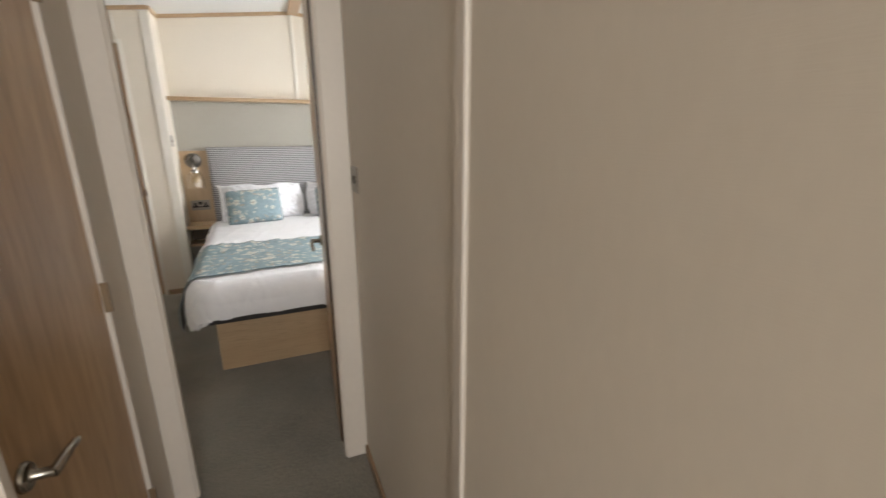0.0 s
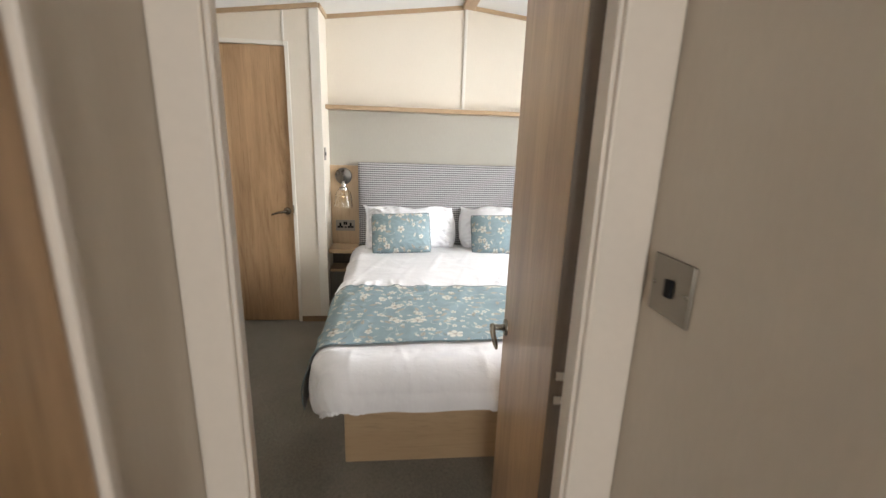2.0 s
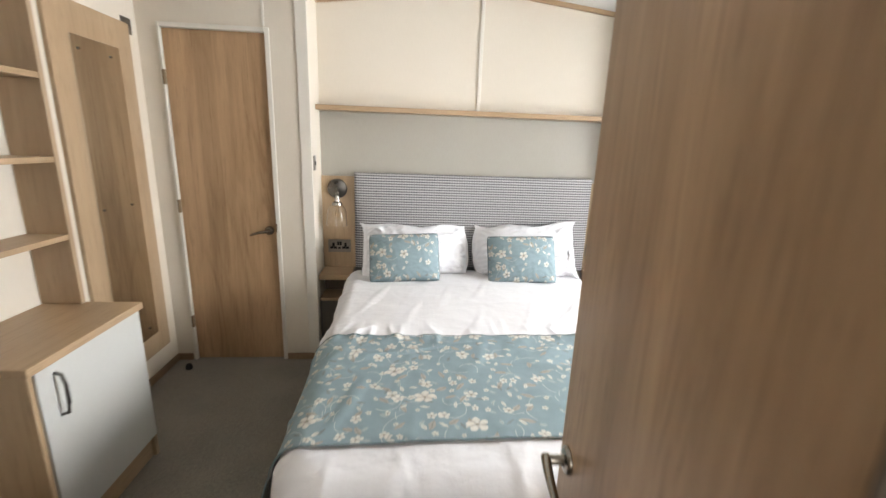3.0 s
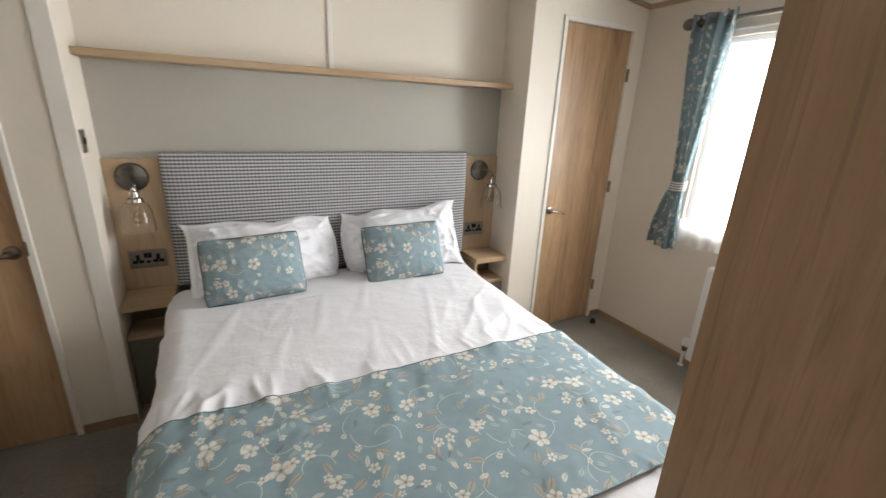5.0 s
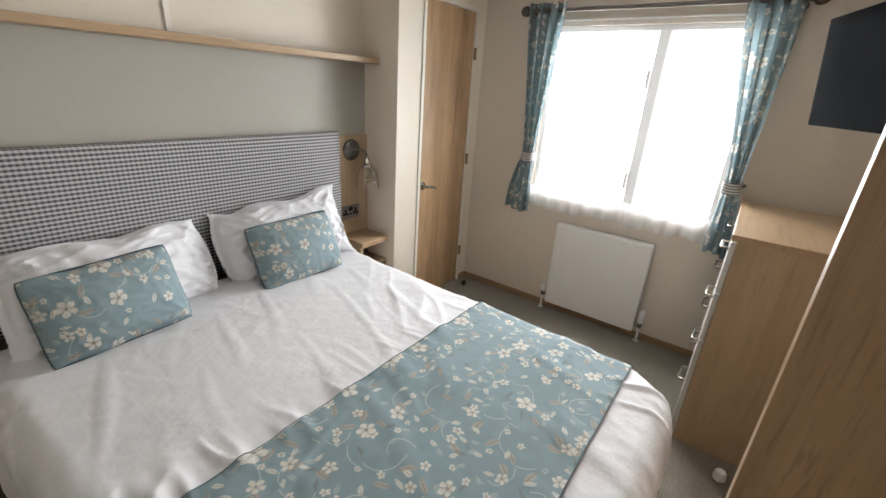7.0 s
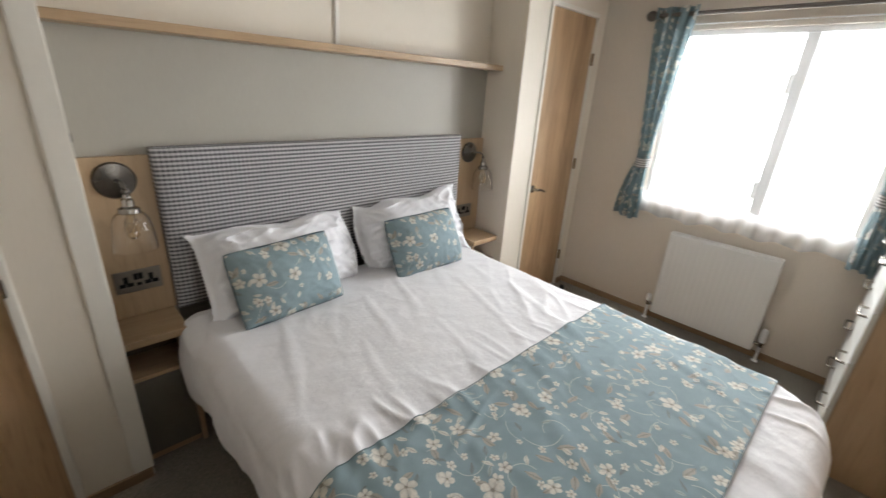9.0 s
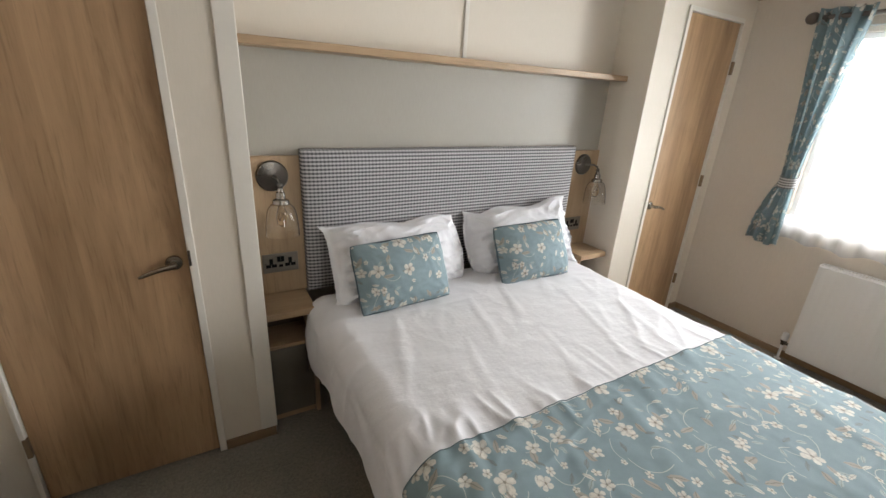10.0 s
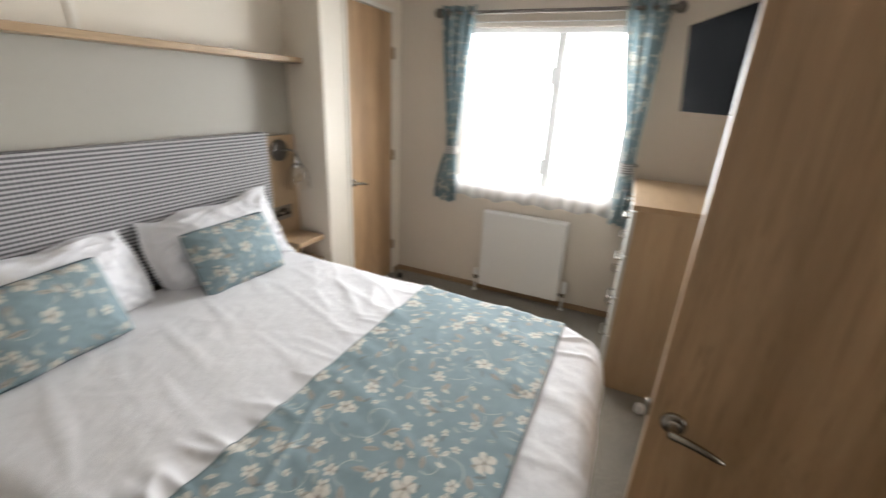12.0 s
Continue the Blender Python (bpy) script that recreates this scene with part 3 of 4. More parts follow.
# ---- doors ----
def lever_handle(parent, rose, out, along, length=0.105, metal=None, name="handle"):
    """A lever on a round rose. out: away from the door's face; along: the way the lever points."""
    rose, out, along = Vector(rose), Vector(out), Vector(along)
    turn = Matrix.Translation(rose) @ out.to_track_quat("Z", "Y").to_matrix().to_4x4()
    bm = lathe([(0, 0), (0.026, 0), (0.026, 0.005), (0.023, 0.009), (0.012, 0.011), (0.0095, 0.014), (0.0095, 0.045), (0, 0.047)], turn, 24)
    start = rose + out * 0.042
    spine, widths = [], []
    for k in range(9):
        f = k / 8
        spine.append(start + along * (length * f - 0.006) + Vector((0, 0, 0.006 * math.sin(f * 3.1) - 0.004 * f)) + out * (0.004 * math.sin(f * 3.1)))
        widths.append(0.0098 - 0.003 * f if k < 8 else 0.004)
    tube(spine, widths, 12, bm=bm)
    return part(name, bm, metal or NICKEL, parent, "satin nickel lever handle", smooth=40)


def flat_door(name, base, sizes, label, frame_side, hinge_rows, handle, material=None, strip=None):
    """A flush oak-foil door leaf in a slim frame, shut in its wall; frame_side: boxes of the frame."""
    door = thing(name, base, label, "door", kind="structure")
    part("door_leaf", box(*sizes, bevel=0.002), material or OAK, door)
    for bounds in frame_side:
        part("frame_strip", box(*bounds, bevel=0.002), strip or WHITE_TRIM, door, "slim cream frame strip")
    for bounds in hinge_rows:
        part("hinge", box(*bounds, bevel=0.0015), BRONZE, door, "small bronze hinge")
    lever_handle(door, *handle)
    return door


def shut_door_north(name, xa, xb, label, hinge_x, rose_x, way):
    face = FRONT + 0.008
    wa, wb = (0.012, 0.022) if hinge_x == xa else (0.022, 0.005)
    strips = [(xa - wa, xa + 0.002, FRONT - 0.009, FRONT + 0.03, 0, DOOR_H + 0.022), (xb - 0.002, xb + wb, FRONT - 0.009, FRONT + 0.03, 0, DOOR_H + 0.022), (xa + 0.002, xb - 0.002, FRONT - 0.009, FRONT + 0.03, DOOR_H - 0.002, DOOR_H + 0.022)]
    hinges = [(hinge_x - 0.007, hinge_x + 0.007, FRONT - 0.013, FRONT + 0.004, z, z + 0.075) for z in (0.22, 0.93, 1.62)]
    return flat_door(name, ((xa + xb) / 2, FRONT, 0), (xa + 0.004, xb - 0.004, face, face + 0.03, 0.006, DOOR_H - 0.004), label, strips, hinges, ((rose_x, face, 0.832), (0, -1, 0), (way, 0, -0.2)))


door_left = shut_door_north("door_1", LD0, LD1, "closed light oak door in a slim cream frame beside the bed recess", LD0, -0.480, -1)
part("strike_plate", box(LD1 - 0.002, LD1 + 0.006, FRONT - 0.011, FRONT, 0.82, 0.875, bevel=0.001), NICKEL, door_left, "small nickel latch plate")
shut_door_north("door_2", RD0, RD1, "closed light oak wardrobe door in a slim cream frame", RD1, 2.046, 1)

hall_strips = [(HALL_L - 0.03, HALL_L + 0.006, HD1 - 0.002, HD1 + 0.014, 0, DOOR_H + 0.024), (HALL_L - 0.03, HALL_L + 0.006, HD0 - 0.020, HD0 + 0.002, 0, DOOR_H + 0.024), (HALL_L - 0.03, HALL_L + 0.006, HD0 + 0.002, HD1 - 0.002, DOOR_H - 0.002, DOOR_H + 0.024)]
hall_hinges = [(HALL_L - 0.004, HALL_L + 0.013, HD1 - 0.006, HD1 + 0.006, z, z + 0.082) for z in (0.17, 0.832, 1.565)]
flat_door("door_3", (HALL_L, (HD0 + HD1) / 2, 0), (HALL_L - 0.038, HALL_L - 0.006, HD0 + 0.004, HD1 - 0.004, 0.006, DOOR_H - 0.004), "closed brown oak door in the narrow hall", hall_strips, hall_hinges, ((HALL_L - 0.006, 1.100, 0.728), (1, 0, 0), (0, 1, -0.05)), strip=TRIM)

frame_open = thing("door_frame", (0.35, 1.79, 0), "cream doorway frame between hall and bedroom", "door frame", kind="structure")
JL, JR = 0.082, 0.625
for xa, xb, ya in ((HALL_L + 0.001, JL, 1.768), (JR, HALL_R - 0.001, 1.752)):
    part("jamb", box(xa, xb, ya, NEAR + 0.006, 0, DOOR_H + 0.03, bevel=0.004), TRIM, frame_open)
part("stop_strip", box(JL - 0.001, JL + 0.008, 1.774, 1.796, 0, DOOR_H, bevel=0.003), TRIM, frame_open)
part("stop_strip", box(JR - 0.007, JR + 0.001, 1.760, 1.79, 0, DOOR_H, bevel=0.003), TRIM, frame_open)
part("head", box(JL, JR, HALL_END - 0.006, NEAR + 0.005, DOOR_H, DOOR_H + 0.029, bevel=0.004), TRIM, frame_open)

# bedroom door, standing open against the room
HINGE = Vector((0.615, 1.852, 0))
SWING = Matrix.Translation(HINGE) @ pose(0, 0, 0, 0, 0, -4.4)
open_door = thing("door_4", HINGE, "light oak bedroom door standing open into the room", "door", kind="structure")
part("door_leaf", box(0, 0.042, 0.003, 0.515, 0.008, 1.888, bevel=0.0012, turn=SWING), OAK, open_door)
part("edge_band", box(0.0005, 0.0415, 0, 0.0028, 0.009, 1.887, turn=SWING), OAK_DARK, open_door, "dark oak edge band")
for z in (0.20, 0.846, 1.558):
    hinge = box(0.009, 0.026, -0.003, 0.0002, z, z + 0.018, bevel=0.001, turn=SWING)
    add_box(hinge, 0.009, 0.026, -0.003, 0.0002, z + 0.052, z + 0.070, bevel=0.001, turn=SWING)
    add_box(hinge, 0.037, 0.046, -0.006, 0.002, z, z + 0.070, bevel=0.002, turn=SWING)
    part("hinge", hinge, NICKEL, open_door, "bright nickel hinge")
lever_handle(open_door, SWING @ Vector((0, 0.468, 0.788)), (-1, 0.077, 0), (-0.077, -1, -0.2), 0.10)
part("latch", box(0.012, 0.030, 0.514, 0.5245, 0.775, 0.81, bevel=0.002, turn=SWING), NICKEL, open_door, "nickel latch bolt")


# ---- switches and sockets ----
def wall_plate(name, centre, out, wide, high, label, category, fill, group=""):
    """A steel plate on a wall with its black pieces; fill: (across, up, wide, high) of each piece."""
    centre, out = Vector(centre), Vector(out)
    across = Vector((0, 0, 1)).cross(out)
    turn = Matrix((across, (0, 0, 1), out)).transposed().to_4x4()
    turn.translation = centre
    ob = thing(name, centre, label, category, group)
    part("plate", box(-wide / 2, wide / 2, -high / 2, high / 2, 0, 0.0055, bevel=0.0022, turn=turn), STEEL, ob)
    for kind, a, b, w, h, deep in fill:
        part(kind, box(a - w / 2, a + w / 2, b - h / 2, b + h / 2, 0.0045, deep, bevel=0.0008, turn=turn), BLACK, ob)
    for a in (-wide * 0.41, wide * 0.41):
        screw = lathe([(0, 0.0072), (0.0025, 0.0068), (0.003, 0.0052)], turn @ Matrix.Translation((a, 0, 0)), 10)
        part("screw", screw, NICKEL, ob, smooth=40)
    return ob


PANEL_Y = 4.385
outlet = []
for side in (-1, 1):
    a = side * 0.039
    outlet += [("earth_slot", a, 0.008, 0.015, 0.026, 0.0064), ("live_slot", a - 0.0115, -0.012, 0.021, 0.015, 0.0062), ("neutral_slot", a + 0.0115, -0.012, 0.021, 0.015, 0.0062)]
outlet += [("rocker", -0.0075, 0.017, 0.0135, 0.024, 0.009), ("rocker", 0.0075, 0.017, 0.0135, 0.024, 0.009), ("usb_port", 0.0, -0.014, 0.016, 0.012, 0.0062)]
for x in (-0.113, 1.634):
    wall_plate("double_socket", (x, PANEL_Y, 0.690), (0, -1, 0), 0.146, 0.086, "brushed steel double socket with black inserts above the bedside shelf", "socket", outlet, "bedside sockets")
wall_plate("light_switch", (HALL_R, 1.686, 1.140), (-1, 0, 0), 0.086, 0.086, "brushed steel light switch with a black rocker on the hall wall", "light switch", [("rocker", 0, 0, 0.013, 0.025, 0.010)])
wall_plate("light_switch", (PILLAR_L, 4.212, 1.230), (1, 0, 0), 0.05, 0.086, "narrow steel switch on the side of the bed recess", "light switch", [("rocker", 0, 0, 0.012, 0.024, 0.010)])
wall_plate("aerial_socket", (WEST, 4.062, 1.880), (1, 0, 0), 0.075, 0.075, "steel outlet plate high up beside the long mirror", "socket", [("port", 0, 0, 0.022, 0.022, 0.0065)])


# ---- bed recess ----
shelf = single("wall_shelf", box(PILLAR_L + 0.001, PILLAR_R - 0.001, 4.283, BACK - 0.001, SHELF_Z - 0.013, SHELF_Z + 0.016, bevel=0.003), OAK_X, "long light oak shelf across the bed recess", "shelf", (0.77, 4.34, SHELF_Z))
for xa, xb in ((PILLAR_L + 0.001, -0.0085), (1.5435, PILLAR_R - 0.001)):
    single("back_panel", box(xa, xb, PANEL_Y, BACK - 0.001, 0.547, 1.145, bevel=0.002), OAK_PALE, "light oak wall panel behind the bedside lamp", "wall panel", ((xa + xb) / 2, PANEL_Y, 0.547), "bedside panels")


def planar_uv(bm):
    layer = bm.loops.layers.uv.verify()
    for face in bm.faces:
        for loop in face.loops:
            co = loop.vert.co
            flat = abs(face.normal.x) > 0.7
            loop[layer].uv = (co.y if flat else co.x, co.z + (co.y if abs(face.normal.z) > 0.7 else 0))
    return bm


def headboard_mesh(x0, x1, y0, y1, z0, z1):
    """A padded slab: rounded edges and a slightly swollen face."""
    def f(u, v):
        su, sv = abs(u) ** 14, abs(v) ** 10
        swell = (1 - su) * (1 - sv)
        x, z = (x0 + x1) / 2 + u * (x1 - x0) / 2, (z0 + z1) / 2 + v * (z1 - z0) / 2
        y = y1 - (y1 - y0) * (0.55 + 0.45 * swell ** 0.5) - 0.0025 * noise.noise(Vector((x * 5, z * 5, 0.3)))
        return (x, y, z), (x, z)
    us = [-1, -0.997, -0.99, -0.98, -0.96, *steps(-0.93, 0.93, 40), 0.96, 0.98, 0.99, 0.997, 1]
    vs = [-1, -0.99, -0.97, -0.94, -0.9, *steps(-0.85, 0.85, 24), 0.9, 0.94, 0.97, 0.99, 1]
    bm = sheet(f, us, vs)
    edge = [e for e in bm.edges if e.is_boundary]
    made = bmesh.ops.extrude_edge_only(bm, edges=edge)["geom"]
    for v in (g for g in made if isinstance(g, bmesh.types.BMVert)):
        v.co.y = y1
    bm.normal_update()
    return planar_uv(bm)


headboard = thing("headboard", (0.77, BACK, 0.545), "padded headboard in grey and white check fabric", "headboard")
part("padding", headboard_mesh(-0.007, 1.542, 4.335, BACK - 0.016, 0.545, 1.172), CHECK, headboard, smooth=50)
part("backing_board", box(0.0, 1.535, BACK - 0.0155, BACK - 0.002, 0.550, 1.166, bevel=0.002), OAK_DARK, headboard)


def bedside_unit(xa, xb, inner):
    """A small built-in bedside: thick top, open niche, cupboard below. inner: the x of its side towards the bed."""
    unit = thing("bedside_cabinet", ((xa + xb) / 2, 4.27, 0), "built-in light oak bedside cabinet with an open niche", "bedside cabinet", "bedside cabinets")
    front, back = 4.192, PANEL_Y
    part("top", box(xa, xb, front, back + 0.018, 0.515, 0.546, bevel=0.003), OAK_X, unit)
    sa, sb = (inner - 0.018, inner) if inner > xa + 0.05 else (inner, inner + 0.018)
    part("side_panel", box(sa, sb, front + 0.012, back, 0.0, 0.514, bevel=0.0015), OAK_PALE, unit)
    la, lb = (xa, sa - 0.001) if inner > xa + 0.05 else (sb + 0.001, xb)
    part("niche_floor", box(la, lb, front + 0.014, back, 0.372, 0.388, bevel=0.0015), OAK_X, unit)
    # dark back board puts the niche's shade into its colour
    part("back", box(la, lb, back - 0.006, back + 0.018, 0.389, 0.514), OAK_DARK, unit)
    door = part("door", box(la + 0.002, lb - 0.002, front + 0.016, front + 0.032, 0.035, 0.369, bevel=0.002), GREY_FRONT, unit, "stone grey cupboard front")
    hx = lb - 0.03 if inner > xa + 0.05 else la + 0.03
    part("handle", tube([(hx, front + 0.016, 0.345), (hx, front - 0.004, 0.338), (hx, front - 0.008, 0.29), (hx, front - 0.004, 0.242), (hx, front + 0.016, 0.235)], 0.0045, 8), PEWTER, door, "dark pewter bow handle", smooth=50)
    part("plinth", box(la + 0.002, lb - 0.002, front + 0.03, front + 0.045, 0.0, 0.033), OAK_X, unit)
    return unit


bedside_unit(PILLAR_L + 0.005, -0.016, -0.016)
bedside_unit(1.556, PILLAR_R - 0.005, 1.556)


def wall_lamp(at, turn_deg):
    """A pewter plate and swan arm that holds a clear glass bell with a filament bulb."""
    at = Vector(at)
    lamp = thing("wall_lamp", at, "aged pewter wall lamp with a clear glass bell shade", "wall lamp", "bedside lamps")
    flat = Matrix.Translation(at) @ pose(0, 0, 0, 90, 0, 0)
    part("back_plate", lathe([(0, 0), (0.062, 0), (0.062, 0.006), (0.057, 0.013), (0.02, 0.017), (0, 0.018)], flat, 36), PEWTER, lamp, smooth=40)
    swing = Matrix.Translation(at) @ pose(0, 0, 0, 0, 0, turn_deg)
    arm = tube([swing @ Vector(p) for p in ((0, -0.012, 0.0), (0, -0.04, 0.004), (0, -0.07, 0.004), (0, -0.088, -0.004), (0, -0.094, -0.018))], 0.0058, 10)
    lathe([(0, 0.012), (0.009, 0.008), (0.0115, 0), (0.009, -0.008), (0, -0.012)], swing @ Matrix.Translation((0, -0.094, -0.022)), 16, arm)
    part("arm", arm, PEWTER, lamp, smooth=45)
    hang = swing @ Matrix.Translation((0, -0.096, -0.030)) @ pose(0, 0, 0, -3, 2, 0)
    holder = lathe([(0, 0), (0.008, 0), (0.012, -0.006), (0.012, -0.014), (0.017, -0.018), (0.018, -0.040), (0.024, -0.043), (0.031, -0.047), (0.032, -0.062), (0.030, -0.064), (0, -0.060)], hang, 28)
    lathe([(0, 0), (0.004, -0.002), (0.004, -0.01), (0, -0.012)], hang @ pose(0.018, 0, -0.028, 0, 90, 0), 10, holder)
    part("lamp_holder", holder, CHROME, lamp, smooth=40)
    outer = [(0.029, -0.060), (0.039, -0.065), (0.048, -0.076), (0.055, -0.094), (0.060, -0.122), (0.063, -0.156), (0.065, -0.190)]
    inner = [(r - 0.0022, z) for r, z in outer[::-1]]
    part("shade", lathe(outer + inner + [outer[0]], hang, 40), LAMP_GLASS, lamp, "clear glass bell shade", smooth=60)
    part("bulb", lathe([(0.011, -0.060), (0.012, -0.075), (0.020, -0.098), (0.023, -0.118), (0.018, -0.140), (0.008, -0.152), (0, -0.154)], hang, 24), AMBER_GLASS, lamp, "amber filament bulb", smooth=60)
    coil = [hang @ Vector((0.008 * math.cos(k * 0.9), 0.008 * math.sin(k * 0.9), -0.085 - 0.045 * abs(math.sin(k * 0.55)))) for k in range(16)]
    part("filament", tube(coil, 0.0007, 5), NICKEL, lamp)
    return lamp


wall_lamp((-0.118, PANEL_Y, 1.066), 8)
wall_lamp((1.650, PANEL_Y, 1.062), 28)


# ---- bed ----
bed = thing("divan", (0.74, 3.5, 0), "light oak divan bed base with a dark mattress platform", "bed")
part("plinth", box(0.098, 1.392, 2.688, 2.710, 0, 0.285, bevel=0.003), OAK_X, bed)
for xa in (0.098, 1.370):
    part("side_board", box(xa, xa + 0.022, 2.7105, 4.33, 0, 0.285, bevel=0.003), OAK_Y, bed)
part("platform", box(0.06, 1.42, 2.67, 4.33, 0.286, 0.312, bevel=0.006), UNDERLAY, bed, "dark fabric platform")
single("mattress", box(0.03, 1.45, 2.585, 4.325, 0.313, 0.515, bevel=0.03), UNDERLAY, "dark-sided mattress under the duvet", "mattress", (0.74, 3.5, 0.313), smooth=50)

BED_X0, BED_X1, BED_FOOT, BED_TOP, ROLL = 0.0, 1.395, 2.535, 0.566, 0.085


def fold_line(x, y, z, sharp=5.0):
    """1 along thin wandering lines, falling to 0 beside them."""
    return max(0.0, 1 - sharp * abs(noise.noise(Vector((x, y, z))))) ** 1.4


def spot(value, middle, reach):
    return math.exp(-((value - middle) / reach) ** 2)


def creases(s, t):
    """Sharp pulled creases of the bedding, in metres."""
    keep = 0.5 + 0.9 * noise.noise(Vector((s * 2.7, t * 2.7, 12.4)))
    s += 0.05 * noise.noise(Vector((s * 4.0, t * 4.0, 7.7)))
    t += 0.05 * noise.noise(Vector((s * 4.0, t * 4.0, 2.9)))
    # short pleats that fan out from under the runner
    fan = s + 0.35 * (t - 3.26) * (s - 0.7)
    lines = 0.0150 * fold_line(fan * 8.0, t * 1.9, 3.3, 4.0) * spot(t, 3.33, 0.11) * (0.35 + 0.65 * spot(s, 0.35, 0.3))
    lines += 0.0095 * fold_line(fan * 13.0 + 2.0, t * 3.0, 6.3, 4.0) * spot(t, 3.31, 0.08)
    # long soft pulls towards the far side
    lines += 0.0105 * fold_line((s + t) * 1.4, (s - t) * 5.0, 8.1, 4.0) * spot(s, 1.18, 0.20) * spot(t, 3.50, 0.26)
    lines += 0.0022 * fold_line(s * 2.3, t * 5.5 + s, 5.9, 4.0) * spot(t, 3.90, 0.25)
    lines += (0.0022 + 0.006 * spot(s, 1.25, 0.25)) * fold_line(s * 7.5 + t, t * 1.6, 1.7) * max(0.0, min(1.0, (2.72 - t) / 0.12))
    lines += 0.0085 * fold_line(s * 1.1 + t, t * 5.5 - s * 1.5, 6.6, 5.0) * spot(t, 2.95, 0.26)
    lines += 0.0011 * fold_line(s * 4.1 - t * 2.0, t * 3.4 + s * 2.0, 2.2, 4.0)
    lines += 0.0007 * fold_line(s * 8.5 + t * 5.0, t * 7.0 - s * 4.0, 9.2, 4.0)
    lines += 0.0055 * fold_line(s * 1.2, t * 6.0, 4.8) * max(0.0, min(1.0, (0.12 - s) / 0.12))
    return lines * max(0.15, min(1.2, keep + 0.3))


def drape(s, t, lift=0.0, puff=1.0, longer=0.0):
    """Where the cloth point (s, t) of the bedding lies: flat on the bed, rolled over its edges, hanging below."""
    taper = (1 - min(1.0, max(0.0, (t - BED_FOOT) / 1.6))) ** 0.65
    curve = 0.13
    left, right = BED_X0 + 0.040 + 0.040 * taper + curve, BED_X1 - 0.08 * taper - curve
    s += 0.075 * taper * max(0.0, (left - s)) / 0.45 - 0.08 * taper * max(0.0, s - right) / 0.45
    qx, qy = min(max(s, left), right), max(t, BED_FOOT + curve)
    dx, dy = s - qx, t - qy
    far = math.hypot(dx, dy)
    out = Vector((dx, dy, 0)) / far if far > 1e-6 else Vector((0, 0, 0))
    qx, qy = qx + out.x * min(far, curve), qy + out.y * min(far, curve)
    d, most = max(0.0, far - curve), 0.205 + 0.12 * abs(out.x) ** 3 + longer
    if d > most:
        d = most + (d - most) * 0.04
    bend = min(d / ROLL, math.pi / 2)
    drop = max(0.0, d - ROLL * math.pi / 2)
    z = BED_TOP - ROLL * (1 - math.cos(bend)) - drop
    reach = ROLL * math.sin(bend)
    # sag between the middle and the edges, soft billows and pulled creases
    soft = 0.006 * noise.noise(Vector((s * 2.3, t * 2.1, 0.7))) + 0.003 * noise.noise(Vector((s * 7 + t * 3, t * 5 - s * 2, 2.7)))
    pull = noise.noise(Vector((s * 13 - t * 5, t * 2.2 + s * 2, 5.1)))
    soft += 0.0045 * max(0.0, pull - 0.15) * 2.2
    soft += creases(s, t) * 1.25
    along = s if abs(dy) > abs(dx) else t
    wave = math.sin(along * 17 + 2.2 * noise.noise(Vector((along * 3, 0.4, 9)))) + 0.6 * noise.noise(Vector((along * 16, d * 4, 3)))
    hang = min(1.0, d / 0.3)
    reach += puff * (0.016 * math.sin(min(1.0, drop / 0.22) * math.pi) + 0.008 * wave * hang * hang - 0.035 * min(1.0, drop / 0.12) ** 2 * max(0.0, -out.y) + longer * 0.22 * min(1.0, drop / 0.10))
    flat = math.cos(bend)
    reach += soft * math.sin(bend)
    z += soft * (0.15 + 0.85 * flat) + lift * flat + 0.012 * puff * math.cos((s - 0.7) * 2.0) * flat
    return Vector((qx, qy, 0)) + out * (reach + lift * math.sin(bend)) + Vector((0, 0, z))


duvet = sheet(lambda s, t: (drape(s, t), (s, t)), steps(BED_X0 - 0.40, BED_X1 + 0.40, 260), [*steps(BED_FOOT - 0.30, BED_FOOT + 0.10, 60)[:-1], *steps(BED_FOOT + 0.10, 4.235, 240)], thick=0.012)
single("duvet", duvet, LINEN, "smooth white cotton duvet hanging over the bed's sides", "duvet", (0.705, 3.4, BED_TOP), smooth=70)
RUN_A, RUN_B, RUN_END, RUN_FAR = 2.628, 3.262, BED_X0 - 0.33, BED_X1 + 0.24


def runner_point(lift):
    return lambda s, t: (drape(s, t + 0.008 * noise.noise(Vector((s * 3, t * 8, 4))), lift, longer=0.085), (s, t))


runner = sheet(runner_point(0.009), steps(RUN_END, RUN_FAR, 250), steps(RUN_A, RUN_B, 96), thick=0.002)
bed_runner = single("bed_runner", runner, FLORAL, "blue bed runner printed with cream flowers, laid across the duvet", "bed runner", (0.705, 2.95, BED_TOP), smooth=70)
part("lining", sheet(runner_point(0.0055), steps(RUN_END + 0.003, RUN_FAR - 0.003, 120), steps(RUN_A - 0.0015, RUN_B + 0.0015, 48)), CHECK_SMALL, bed_runner, "grey check lining", smooth=70)
for t in (RUN_A, RUN_B):
    hem = [drape(s, t, 0.011, longer=0.085) for s in steps(RUN_END, RUN_FAR, 120)]
    part("hem", tube(hem, 0.0014, 6), HEM, bed_runner, "narrow blue hem", smooth=60)


